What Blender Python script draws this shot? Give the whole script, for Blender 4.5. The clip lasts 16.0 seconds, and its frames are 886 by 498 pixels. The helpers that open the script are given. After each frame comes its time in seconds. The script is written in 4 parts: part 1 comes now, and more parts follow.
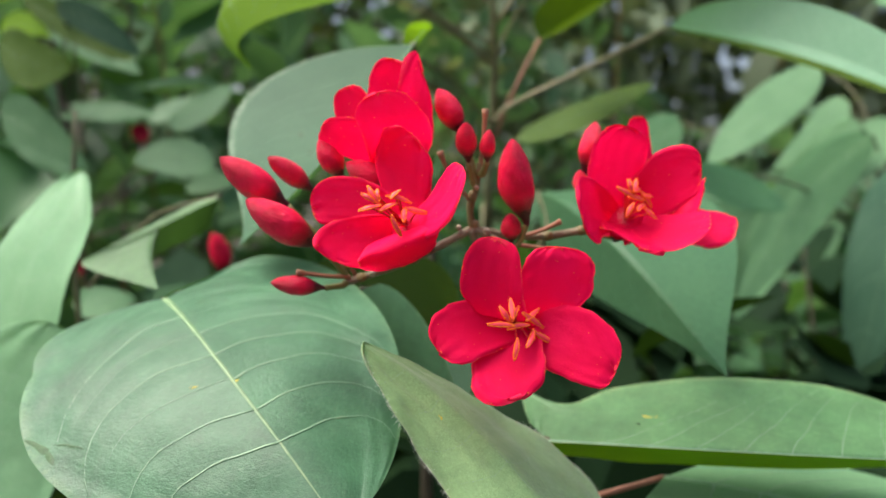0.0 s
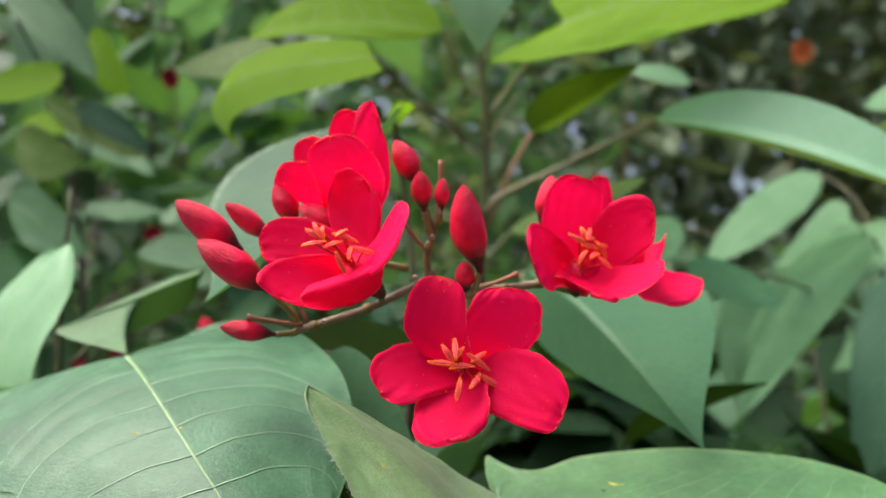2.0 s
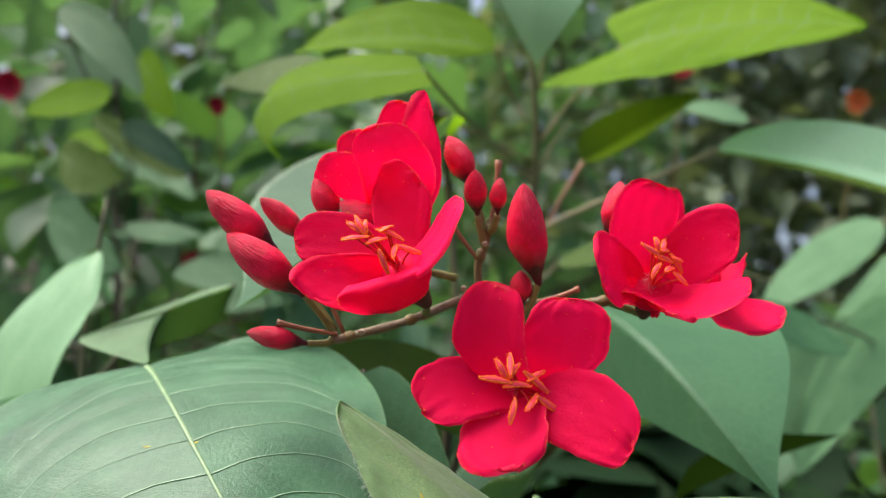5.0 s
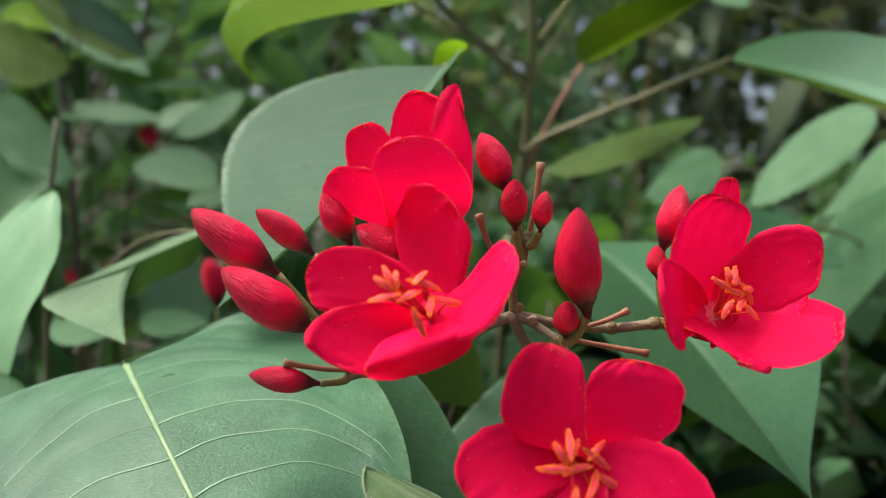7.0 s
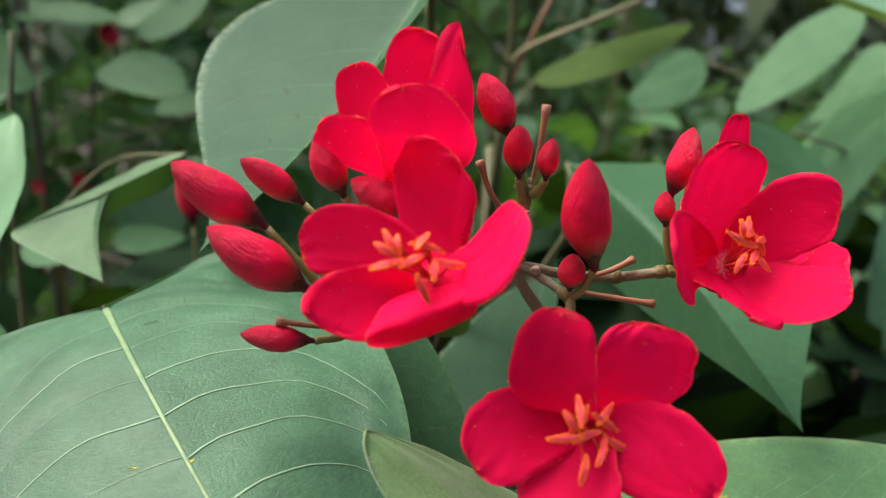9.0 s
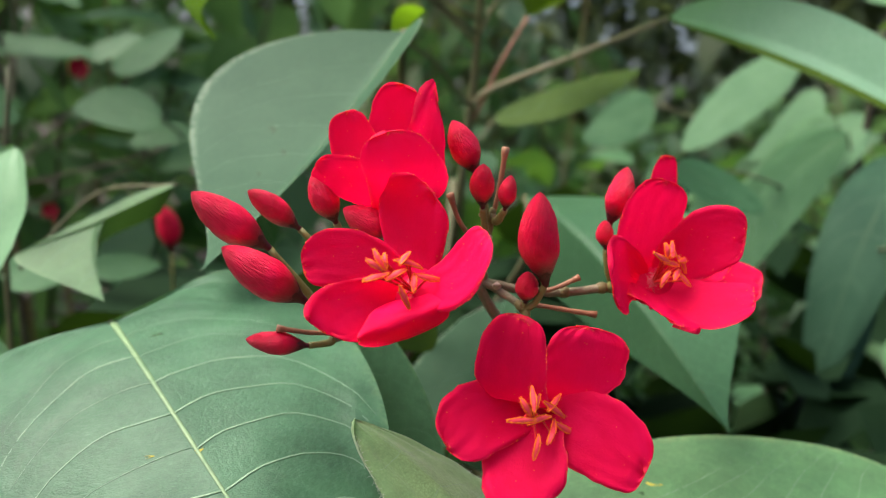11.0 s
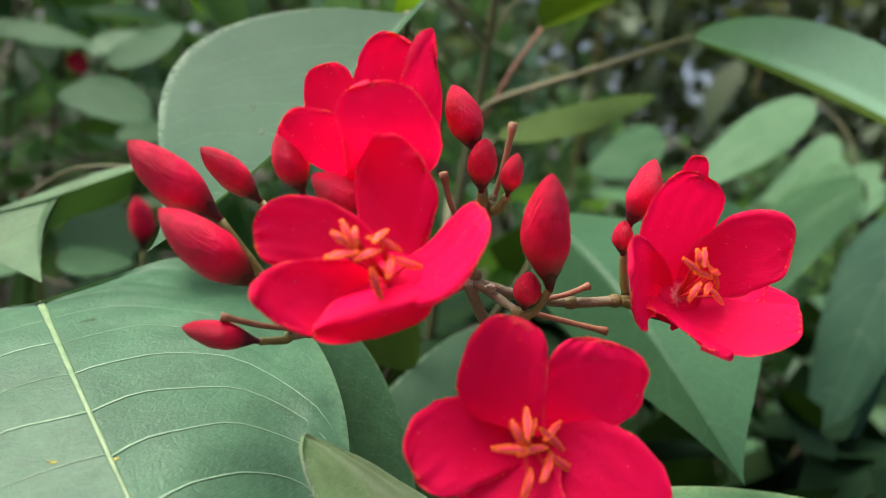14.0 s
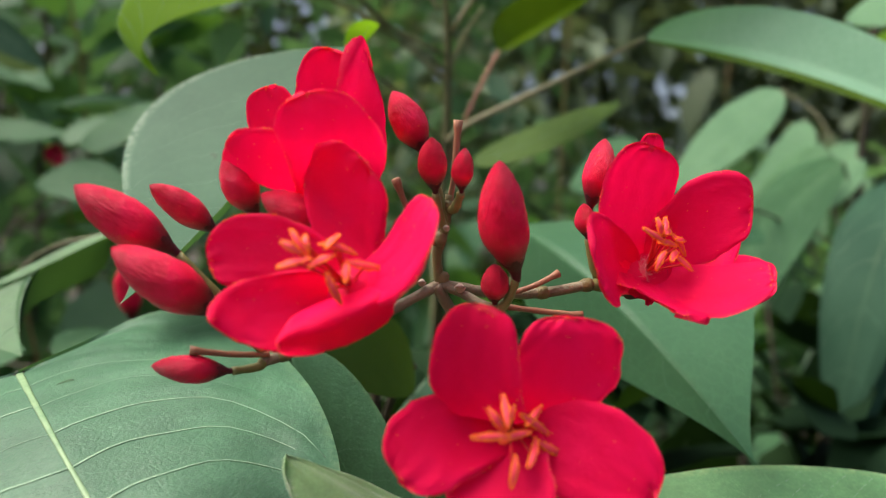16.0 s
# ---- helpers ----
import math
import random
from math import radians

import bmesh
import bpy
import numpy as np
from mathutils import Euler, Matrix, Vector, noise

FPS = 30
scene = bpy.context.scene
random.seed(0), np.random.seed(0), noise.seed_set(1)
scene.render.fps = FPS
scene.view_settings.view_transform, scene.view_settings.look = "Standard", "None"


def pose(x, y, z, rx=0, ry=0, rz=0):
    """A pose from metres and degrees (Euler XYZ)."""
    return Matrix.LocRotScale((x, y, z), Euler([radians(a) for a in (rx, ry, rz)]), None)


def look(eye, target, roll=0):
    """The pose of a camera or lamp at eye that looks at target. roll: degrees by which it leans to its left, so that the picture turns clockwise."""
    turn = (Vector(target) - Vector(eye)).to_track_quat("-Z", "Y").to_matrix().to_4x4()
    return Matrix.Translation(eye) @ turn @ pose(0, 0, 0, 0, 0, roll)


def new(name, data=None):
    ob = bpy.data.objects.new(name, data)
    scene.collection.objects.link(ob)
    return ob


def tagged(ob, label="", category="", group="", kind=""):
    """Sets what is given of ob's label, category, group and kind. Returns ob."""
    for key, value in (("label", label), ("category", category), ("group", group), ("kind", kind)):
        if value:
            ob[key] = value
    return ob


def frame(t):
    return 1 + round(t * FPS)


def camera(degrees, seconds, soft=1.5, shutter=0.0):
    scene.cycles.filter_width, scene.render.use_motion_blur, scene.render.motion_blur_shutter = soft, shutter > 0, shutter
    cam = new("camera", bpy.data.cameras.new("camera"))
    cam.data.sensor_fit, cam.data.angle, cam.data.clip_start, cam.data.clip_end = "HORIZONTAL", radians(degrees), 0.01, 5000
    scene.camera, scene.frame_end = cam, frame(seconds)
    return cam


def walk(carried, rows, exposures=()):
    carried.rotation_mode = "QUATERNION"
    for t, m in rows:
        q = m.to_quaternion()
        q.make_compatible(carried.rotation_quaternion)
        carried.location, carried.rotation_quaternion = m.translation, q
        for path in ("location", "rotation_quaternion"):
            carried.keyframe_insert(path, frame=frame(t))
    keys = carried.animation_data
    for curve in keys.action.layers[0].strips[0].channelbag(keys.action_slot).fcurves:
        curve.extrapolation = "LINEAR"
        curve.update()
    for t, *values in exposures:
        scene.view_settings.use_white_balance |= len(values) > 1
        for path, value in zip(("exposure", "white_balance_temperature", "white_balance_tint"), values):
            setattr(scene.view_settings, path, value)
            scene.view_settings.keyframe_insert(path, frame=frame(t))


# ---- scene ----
cam = camera(58.3, 16.0, soft=1.0)
PATH = [
    (0, (0.01204, 0.00126, 1.20486), (-0.00295, 0.19569, 1.16045), 0.28),
    (0.5, (0.00769, 0.00908, 1.20116), (-0.00776, 0.20473, 1.16264), -0.27),
    (1, (0.01261, 0.00809, 1.20220), (-0.00334, 0.20506, 1.17145), -0.86),
    (1.5, (0.01646, 0.00294, 1.19952), (-0.00127, 0.20088, 1.17703), -0.22),
    (2, (0.02289, 0.00136, 1.19337), (0.00236, 0.19975, 1.17853), 0.83),
    (2.5, (0.02835, -0.00450, 1.18829), (0.00328, 0.19378, 1.18077), 1.82),
    (3, (0.02411, -0.00146, 1.18860), (-0.00327, 0.19659, 1.18356), 3.21),
    (3.5, (0.02662, 0.00844, 1.18045), (-0.00177, 0.20639, 1.17695), 3.93),
    (4, (0.02610, 0.01022, 1.18255), (-0.00316, 0.20803, 1.17841), 3.53),
    (4.2, (0.02291, 0.00975, 1.18168), (-0.00616, 0.20761, 1.17945), 3.41),
    (6.3, (0.01534, 0.02415, 1.20279), (-0.01585, 0.22033, 1.17951), 2.19),
    (6.5, (0.01236, 0.02490, 1.20448), (-0.01487, 0.22095, 1.17578), 2.35),
    (7, (0.00605, 0.03241, 1.20794), (-0.01156, 0.22722, 1.16622), 3.36),
    (7.5, (0.00742, 0.03682, 1.20412), (-0.00527, 0.23019, 1.15467), 4.00),
    (8, (0.00851, 0.03951, 1.20725), (-0.00262, 0.23116, 1.15116), 3.87),
    (8.5, (0.00711, 0.03751, 1.21138), (-0.00382, 0.22750, 1.14989), 3.85),
    (9, (0.00198, 0.03924, 1.21283), (-0.00694, 0.22766, 1.14634), 3.61),
    (9.2, (0.00293, 0.03940, 1.21591), (-0.00570, 0.22723, 1.14775), 3.66),
    (11.3, (0.00057, 0.01861, 1.21579), (0.00345, 0.21119, 1.16190), 4.16),
    (11.5, (0.00544, 0.01583, 1.21045), (0.00861, 0.20915, 1.15931), 3.32),
    (12, (0.01201, 0.01270, 1.20794), (0.01931, 0.20651, 1.15912), 5.66),
    (12.5, (0.00903, 0.02452, 1.20738), (0.01715, 0.21800, 1.15740), 10.17),
    (13, (0.00718, 0.03111, 1.20880), (0.01399, 0.22399, 1.15636), 14.37),
    (13.5, (0.00049, 0.03868, 1.19938), (0.00469, 0.23223, 1.14919), 13.12),
    (14, (0.00236, 0.03859, 1.20614), (0.00304, 0.23232, 1.15646), 8.91),
    (14.5, (0.00559, 0.03010, 1.20510), (0.00424, 0.22480, 1.15939), 6.00),
    (15, (0.00418, 0.02548, 1.20869), (0.00215, 0.22073, 1.16541), 3.72),
    (15.5, (0.00473, 0.03138, 1.20551), (0.00373, 0.22725, 1.16512), 1.85),
    (16, (0.00730, 0.03800, 1.20134), (0.00693, 0.23430, 1.16304), 0.98),
]
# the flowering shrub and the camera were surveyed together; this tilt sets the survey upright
PIVOT = Vector((0.0, 0.12, 1.18))
UPRIGHT = Matrix.Translation(PIVOT) @ Matrix.Rotation(radians(10.0), 4, "X") @ Matrix.Translation(-PIVOT)
walk(cam, [(t, UPRIGHT @ look(eye, aim, roll)) for t, eye, aim, roll in PATH],
     exposures=((0.0, 0.0), (4.0, 0.0), (6.5, -0.16), (9.0, -0.30), (11.5, -0.17), (16.0, -0.22)))

# ---- lens blur of a small phone camera held a hand's width from the flowers ----
cam.data.dof.use_dof = True
cam.data.dof.focus_distance = 0.103
cam.data.dof.aperture_fstop = 20.0

# ---- daylight: bright overcast ----
SUN_EL, SUN_AZ = radians(62), radians(264)
world = bpy.data.worlds.new("sky")
scene.world = world
world.use_nodes = True
wn = world.node_tree
sky = wn.nodes.new("ShaderNodeTexSky")
sky.sky_type, sky.sun_disc = "NISHITA", False
sky.sun_elevation, sky.sun_rotation = SUN_EL, SUN_AZ
sky.dust_density, sky.air_density, sky.ozone_density = 8.0, 1.0, 0.6
wn.links.new(sky.outputs[0], wn.nodes["Background"].inputs[0])
wn.nodes["Background"].inputs[1].default_value = 0.30
sun = new("sun", bpy.data.lights.new("sun", "SUN"))
sun.data.energy, sun.data.angle, sun.data.color = 4.6, radians(40), (1.0, 0.98, 0.97)
to_sun = Vector((math.sin(SUN_AZ) * math.cos(SUN_EL), math.cos(SUN_AZ) * math.cos(SUN_EL), math.sin(SUN_EL)))
sun.matrix_world = Matrix.Translation(to_sun * 20) @ to_sun.to_track_quat("Z", "Y").to_matrix().to_4x4()


# ---- materials ----
class Mat:
    """A node material with a few short helpers."""

    def __init__(self, name):
        self.m = bpy.data.materials.new(name)
        self.m.use_nodes = True
        self.t = self.m.node_tree
        self.t.nodes.clear()
        self.out = self.n("OutputMaterial")

    def n(self, kind, **kw):
        node = self.t.nodes.new("ShaderNode" + kind)
        for k, v in kw.items():
            node.inputs[k.replace("_", " ")].default_value = v
        return node

    def l(self, a, b):
        self.t.links.new(a, b)

    def coords(self, what="Object", scale=(1, 1, 1)):
        c, m = self.n("TexCoord"), self.n("Mapping", Scale=scale)
        self.l(c.outputs[what], m.inputs[0])
        return m.outputs[0]

    def noise(self, co, scale, detail=4.0, rough=0.6):
        t = self.n("TexNoise", Scale=scale, Detail=detail, Roughness=rough)
        self.l(co, t.inputs["Vector"])
        return t.outputs["Fac"]

    def ramp(self, fac, stops):
        r = self.n("ValToRGB")
        els = r.color_ramp.elements
        while len(els) < len(stops):
            els.new(0.5)
        for e, (p, c) in zip(els, stops):
            e.position, e.color = p, (*c, 1) if len(c) == 3 else c
        self.l(fac, r.inputs[0])
        return r.outputs[0]

    def mix(self, fac, a, b, mode="MIX"):
        x = self.n("MixRGB")
        x.blend_type = mode
        for i, v in zip((0, 1, 2), (fac, a, b)):
            if hasattr(v, "is_linked"):
                self.l(v, x.inputs[i])
            else:
                x.inputs[i].default_value = v if i == 0 else (*v, 1)
        return x.outputs[0]

    def bump(self, h, strength, dist, under=None):
        b = self.n("Bump", Strength=strength, Distance=dist)
        self.l(h, b.inputs["Height"])
        if under:
            self.l(under, b.inputs["Normal"])
        return b.outputs[0]


def grey(v):
    return (v, v, v)


def sheet_material(name, dark, light, through_col, share, rough, grain, streak=(1, 1, 1), specks=None, spec=0.4, bump=0.25, island=False, net=0.0, sheen=0.0, rim=None, mesh=False):
    """A thin living sheet, petal or leaf: reflects, and lets part of the light through."""
    k = Mat(name)
    co, uv = k.coords(), k.coords("UV", streak)
    big = k.noise(co, grain, 3)
    fine = k.noise(uv, 60, 5, 0.7)
    f = k.mix(0.4, big, fine)
    col = k.ramp(f, [(0.32, dark), (0.68, light)])
    if island:
        g = k.n("NewGeometry").outputs["Random Per Island"]
        col = k.mix(g, col, k.ramp(g, [(0.0, grey(0.72)), (0.5, grey(1.0)), (0.85, (1.1, 1.1, 0.85)), (1.0, (1.3, 1.25, 0.85))]), "MULTIPLY")
    else:
        g = k.n("ObjectInfo").outputs["Random"]
        col = k.mix(1.0, col, k.ramp(g, [(0.0, grey(0.9)), (1.0, grey(1.12))]), "MULTIPLY")
    if specks:
        colour, scale, size = specks
        v = k.n("TexVoronoi", Scale=scale)
        k.l(co, v.inputs["Vector"])
        dot = k.ramp(v.outputs["Distance"], [(size * 0.6, grey(1)), (size, grey(0))])
        where = k.ramp(k.noise(co, 260, 2), [(0.58, grey(0)), (0.64, grey(1))])
        col = k.mix(k.mix(1.0, dot, where, "MULTIPLY"), col, colour)
    if rim:
        # uneven edge: pale leaf margin, pollen, and on petals a lit rim painted pink
        xyz = k.n("SeparateXYZ")
        k.l(k.coords("UV"), xyz.inputs[0])
        side = k.n("Math")
        side.operation = "PINGPONG"
        k.l(xyz.outputs[1], side.inputs[0])
        side.inputs[1].default_value = 0.5
        near = k.ramp(side.outputs[0], [(0.0, grey(1)), (0.035, grey(0))])
        end = k.ramp(xyz.outputs[0], [(0.975, grey(0)), (0.995, grey(1))])
        patchy = k.ramp(k.noise(co, 900, 3), [(0.40, grey(0.03)), (0.58, grey(0.36))])
        col = k.mix(k.mix(1.0, k.mix(1.0, near, end, "LIGHTEN"), patchy, "MULTIPLY"), col, rim)
    height = k.mix(0.5, fine, k.noise(co, 1800, 3))
    nor = k.bump(height, bump, 0.0003)
    if net:
        w = k.n("TexVoronoi", Scale=net)
        w.feature = "DISTANCE_TO_EDGE"
        k.l(co, w.inputs["Vector"])
        lines = k.ramp(w.outputs["Distance"], [(0.0, grey(1)), (0.09, grey(0))])
        nor = k.bump(lines, 0.15, -0.00010, nor)
        col = k.mix(k.mix(1.0, lines, grey(0.07), "MULTIPLY"), col, tuple(min(1, c * 1.9) for c in light))
    if mesh:
        # fine network of the smallest veins, broken by blotches
        w2 = k.n("TexVoronoi", Scale=1700)
        w2.feature = "DISTANCE_TO_EDGE"
        warp = k.n("Mapping", Scale=(1.0, 2.2, 1.0))
        k.l(k.n("TexCoord").outputs["Object"], warp.inputs[0])
        k.l(warp.outputs[0], w2.inputs["Vector"])
        cell = k.ramp(w2.outputs["Distance"], [(0.0, grey(1)), (0.16, grey(0))])
        blot = k.ramp(k.noise(co, 130, 4), [(0.35, grey(0.15)), (0.65, grey(1))])
        cell = k.mix(1.0, cell, blot, "MULTIPLY")
        nor = k.bump(cell, 0.35, -0.00006, nor)
        col = k.mix(k.mix(1.0, cell, grey(0.30), "MULTIPLY"), col, tuple(c * 0.45 for c in dark))
        # short silky hairs lying along the side veins
        silk = k.noise(k.coords("UV", (300, 46, 1)), 1.0, 3, 0.6)
        silk = k.ramp(silk, [(0.50, grey(0)), (0.68, grey(1))])
        nor = k.bump(silk, 0.25, 0.00006, nor)
        col = k.mix(k.mix(1.0, k.mix(1.0, silk, blot, "MULTIPLY"), grey(0.33), "MULTIPLY"), col, tuple(min(1, c * 1.75 + 0.02) for c in light))
        col = k.mix(1.0, col, k.ramp(k.noise(co, 75, 5, 0.7), [(0.3, grey(0.70)), (0.7, grey(1.18))]), "MULTIPLY")
    p = k.n("BsdfPrincipled", Roughness=rough, **{"Specular_IOR_Level": spec})
    if sheen:
        p.inputs["Sheen Weight"].default_value = sheen
        p.inputs["Sheen Roughness"].default_value = 0.5
    k.l(col, p.inputs["Base Color"])
    k.l(nor, p.inputs["Normal"])
    tr = k.n("BsdfTranslucent")
    k.l(k.mix(1.0, col, through_col, "MULTIPLY"), tr.inputs[0])
    k.l(nor, tr.inputs["Normal"])
    mx = k.n("MixShader")
    mx.inputs[0].default_value = share
    k.l(p.outputs[0], mx.inputs[1])
    k.l(tr.outputs[0], mx.inputs[2])
    k.l(mx.outputs[0], k.out.inputs[0])
    return k.m


def solid_material(name, dark, light, grain, rough, stretch=(1, 1, 1), spec=0.4, bump=0.3, lumps=1500, space="Object", depth=0.6):
    """A plain opaque living surface: stem, bud, anther, bark, soil."""
    k = Mat(name)
    co = k.coords(space, stretch)
    f = k.noise(co, grain, 5, 0.65)
    col = k.ramp(f, [(0.3, dark), (0.7, light)])
    p = k.n("BsdfPrincipled", Roughness=rough, **{"Specular_IOR_Level": spec})
    k.l(col, p.inputs["Base Color"])
    k.l(k.bump(k.noise(co, lumps, 4), bump, depth / lumps), p.inputs["Normal"])
    k.l(p.outputs[0], k.out.inputs[0])
    return k.m


def bud_material(name, base, dark, light):
    """Rolled petals: dark purplish at the foot, red above, with crowded oblique wrinkles towards the tip."""
    k = Mat(name)
    uv = k.coords("UV", (1, 1, 1))
    xyz = k.n("SeparateXYZ")
    k.l(uv, xyz.inputs[0])
    f = k.noise(k.coords(), 420, 4)
    col = k.ramp(f, [(0.3, dark), (0.7, light)])
    foot = k.ramp(xyz.outputs[0], [(0.12, grey(1)), (0.40, grey(0))])
    col = k.mix(foot, col, base)
    v = k.n("TexVoronoi", Scale=1500)
    k.l(k.coords(), v.inputs["Vector"])
    dust = k.ramp(v.outputs["Distance"], [(0.07, grey(1)), (0.12, grey(0))])
    col = k.mix(k.mix(1.0, dust, k.ramp(k.noise(k.coords(), 500, 2), [(0.5, grey(0)), (0.58, grey(1))]), "MULTIPLY"), col, (0.9, 0.2, 0.03))
    m = k.n("Mapping", Scale=(5, 22, 1), Rotation=(0, 0, 0.55))
    k.l(uv, m.inputs[0])
    wr = k.noise(m.outputs[0], 2.6, 5, 0.62)
    tipward = k.ramp(xyz.outputs[0], [(0.30, grey(0.10)), (0.85, grey(1))])
    nor = k.bump(k.mix(1.0, wr, tipward, "MULTIPLY"), 1.0, 0.0006)
    nor = k.bump(k.noise(k.coords(), 2600, 3), 0.3, 0.00008, nor)
    p = k.n("BsdfPrincipled", Roughness=0.36, **{"Specular_IOR_Level": 0.36})
    k.l(col, p.inputs["Base Color"])
    k.l(nor, p.inputs["Normal"])
    k.l(p.outputs[0], k.out.inputs[0])
    return k.m


RED = sheet_material("petal_red", (0.84, 0.0014, 0.050), (0.97, 0.0055, 0.110), (1.0, 0.8, 0.9), 0.38, 0.6, 90, (0.3, 1.6, 1), ((0.9, 0.16, 0.03), 1300, 0.10), 0.09, 0.5, rim=(0.95, 0.10, 0.15))
BUD = bud_material("bud_red", (0.050, 0.003, 0.012), (0.64, 0.0010, 0.030), (0.92, 0.0040, 0.076))
BUD_BASE = solid_material("calyx_dark_red", (0.038, 0.008, 0.010), (0.11, 0.008, 0.018), 300, 0.55)
ANTHER = solid_material("anther_coral", (0.84, 0.030, 0.060), (0.95, 0.075, 0.11), 900, 0.6)
FAR_ORANGE = sheet_material("far_petal_orange", (0.36, 0.085, 0.025), (0.50, 0.14, 0.045), (1.0, 0.9, 0.8), 0.2, 0.6, 90, spec=0.09)
FAR_RED = sheet_material("far_petal_red", (0.25, 0.005, 0.02), (0.36, 0.012, 0.04), (1.0, 0.8, 0.9), 0.2, 0.6, 90, spec=0.09)
POLLEN = solid_material("pollen_orange", (0.92, 0.12, 0.006), (0.98, 0.23, 0.012), 2500, 0.8, bump=0.8, lumps=6000)
FILAMENT = solid_material("filament_red", (0.55, 0.01, 0.02), (0.7, 0.03, 0.03), 500, 0.5)
HAIR = solid_material("throat_hair", (0.80, 0.22, 0.26), (0.88, 0.40, 0.42), 500, 0.7)
LEAF_HAIR = solid_material("leaf_hair_white", (0.5, 0.55, 0.42), (0.65, 0.7, 0.55), 500, 0.6)
STALK = solid_material("stalk_green_brown", (0.09, 0.075, 0.02), (0.20, 0.15, 0.055), 260, 0.55, bump=0.6, lumps=1800)
STEM_GREY = solid_material("stalk_grey_purple", (0.11, 0.095, 0.045), (0.25, 0.20, 0.13), 170, 0.6, bump=0.7, lumps=1600)
PEDICEL = solid_material("pedicel_green", (0.13, 0.13, 0.03), (0.23, 0.22, 0.07), 240, 0.5, bump=0.4, lumps=2200)
STUB = solid_material("stalk_pinkish", (0.22, 0.095, 0.05), (0.34, 0.165, 0.09), 260, 0.55)
SCAR = solid_material("pale_scar", (0.35, 0.27, 0.2), (0.55, 0.45, 0.36), 900, 0.8)
# young bark, darkened to hold the shade among the leaves
BARK_SHADED = solid_material("shaded_young_bark", (0.02, 0.018, 0.01), (0.065, 0.052, 0.03), 120, 0.7, (1, 1, 0.3), bump=0.8, lumps=700)
STEM_GREEN = solid_material("young_green_stem", (0.050, 0.056, 0.025), (0.115, 0.115, 0.055), 120, 0.65, bump=0.5)
PETIOLE = solid_material("petiole_pale", (0.075, 0.080, 0.036), (0.125, 0.12, 0.055), 120, 0.6)
PETIOLE_PALE = solid_material("petiole_beige_green", (0.19, 0.18, 0.10), (0.29, 0.26, 0.16), 120, 0.6)
PETIOLE_RED = solid_material("petiole_reddish", (0.22, 0.10, 0.07), (0.32, 0.15, 0.10), 120, 0.6)
LEAF = sheet_material("leaf_blue_green", (0.034, 0.106, 0.051), (0.067, 0.162, 0.087), (1.5, 1.5, 0.35), 0.22, 0.37, 35, (1, 1, 1), ((0.3, 0.36, 0.03), 60, 0.05), 0.28, 0.5, net=420, sheen=0.05, mesh=True, rim=(0.20, 0.34, 0.16))
LEAF_SOFT = sheet_material("leaf_pale_green", (0.125, 0.28, 0.135), (0.19, 0.36, 0.19), (1.4, 1.4, 0.6), 0.25, 0.45, 45, net=380)
# blue-green lightened so that the sky's sheen is part of the colour
LEAF_SHEEN = sheet_material("leaf_sky_sheen", (0.17, 0.36, 0.215), (0.25, 0.46, 0.295), (1.3, 1.4, 0.7), 0.28, 0.42, 45, spec=0.4, net=380)
LEAF_PALE = sheet_material("leaf_pale_hairy", (0.145, 0.272, 0.100), (0.228, 0.370, 0.162), (1.2, 1.35, 0.8), 0.28, 0.5, 60, net=380, sheen=0.25, mesh=True, rim=(0.45, 0.55, 0.30))
LEAF_MID = sheet_material("leaf_mid_green", (0.068, 0.160, 0.066), (0.115, 0.220, 0.098), (1.5, 1.5, 0.4), 0.24, 0.40, 40, spec=0.3, bump=0.5, net=420, mesh=True, rim=(0.26, 0.40, 0.22))
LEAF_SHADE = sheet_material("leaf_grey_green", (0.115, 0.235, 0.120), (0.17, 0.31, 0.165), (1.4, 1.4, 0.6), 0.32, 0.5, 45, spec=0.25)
# darker leaf tone that carries soft shade in its colour
LEAF_BACK = sheet_material("leaf_shade_toned", (0.052, 0.125, 0.060), (0.090, 0.185, 0.090), (1.5, 1.5, 0.5), 0.28, 0.55, 45, spec=0.1)
LEAF_PLAIN = sheet_material("leaf_smooth_green", (0.042, 0.122, 0.058), (0.070, 0.172, 0.082), (1.5, 1.5, 0.35), 0.2, 0.45, 40, spec=0.18, net=420)
UNDERSIDE = sheet_material("leaf_underside_olive", (0.048, 0.098, 0.008), (0.082, 0.145, 0.015), (1.5, 1.4, 0.3), 0.3, 0.6, 60, spec=0.1)
# yellow-green underside, brightened in colour for light passing through from above
UNDERSIDE_LIT = sheet_material("leaf_underside_lit", (0.20, 0.30, 0.030), (0.27, 0.37, 0.045), (1.5, 1.4, 0.5), 0.65, 0.6, 60, spec=0.1)
LEAF_FRESH = sheet_material("leaf_fresh_green", (0.090, 0.220, 0.092), (0.145, 0.295, 0.128), (1.25, 1.45, 0.65), 0.34, 0.45, 45, net=380, mesh=True, rim=(0.45, 0.5, 0.22))
# darker olive copy for leaves out of the light, shade included in the colour
LEAF_OLIVE = sheet_material("leaf_shaded_olive", (0.040, 0.085, 0.012), (0.075, 0.135, 0.024), (1.5, 1.4, 0.3), 0.35, 0.6, 50, spec=0.1)
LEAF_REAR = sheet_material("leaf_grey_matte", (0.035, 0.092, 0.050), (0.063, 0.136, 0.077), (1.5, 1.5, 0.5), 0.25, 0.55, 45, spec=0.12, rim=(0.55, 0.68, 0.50))
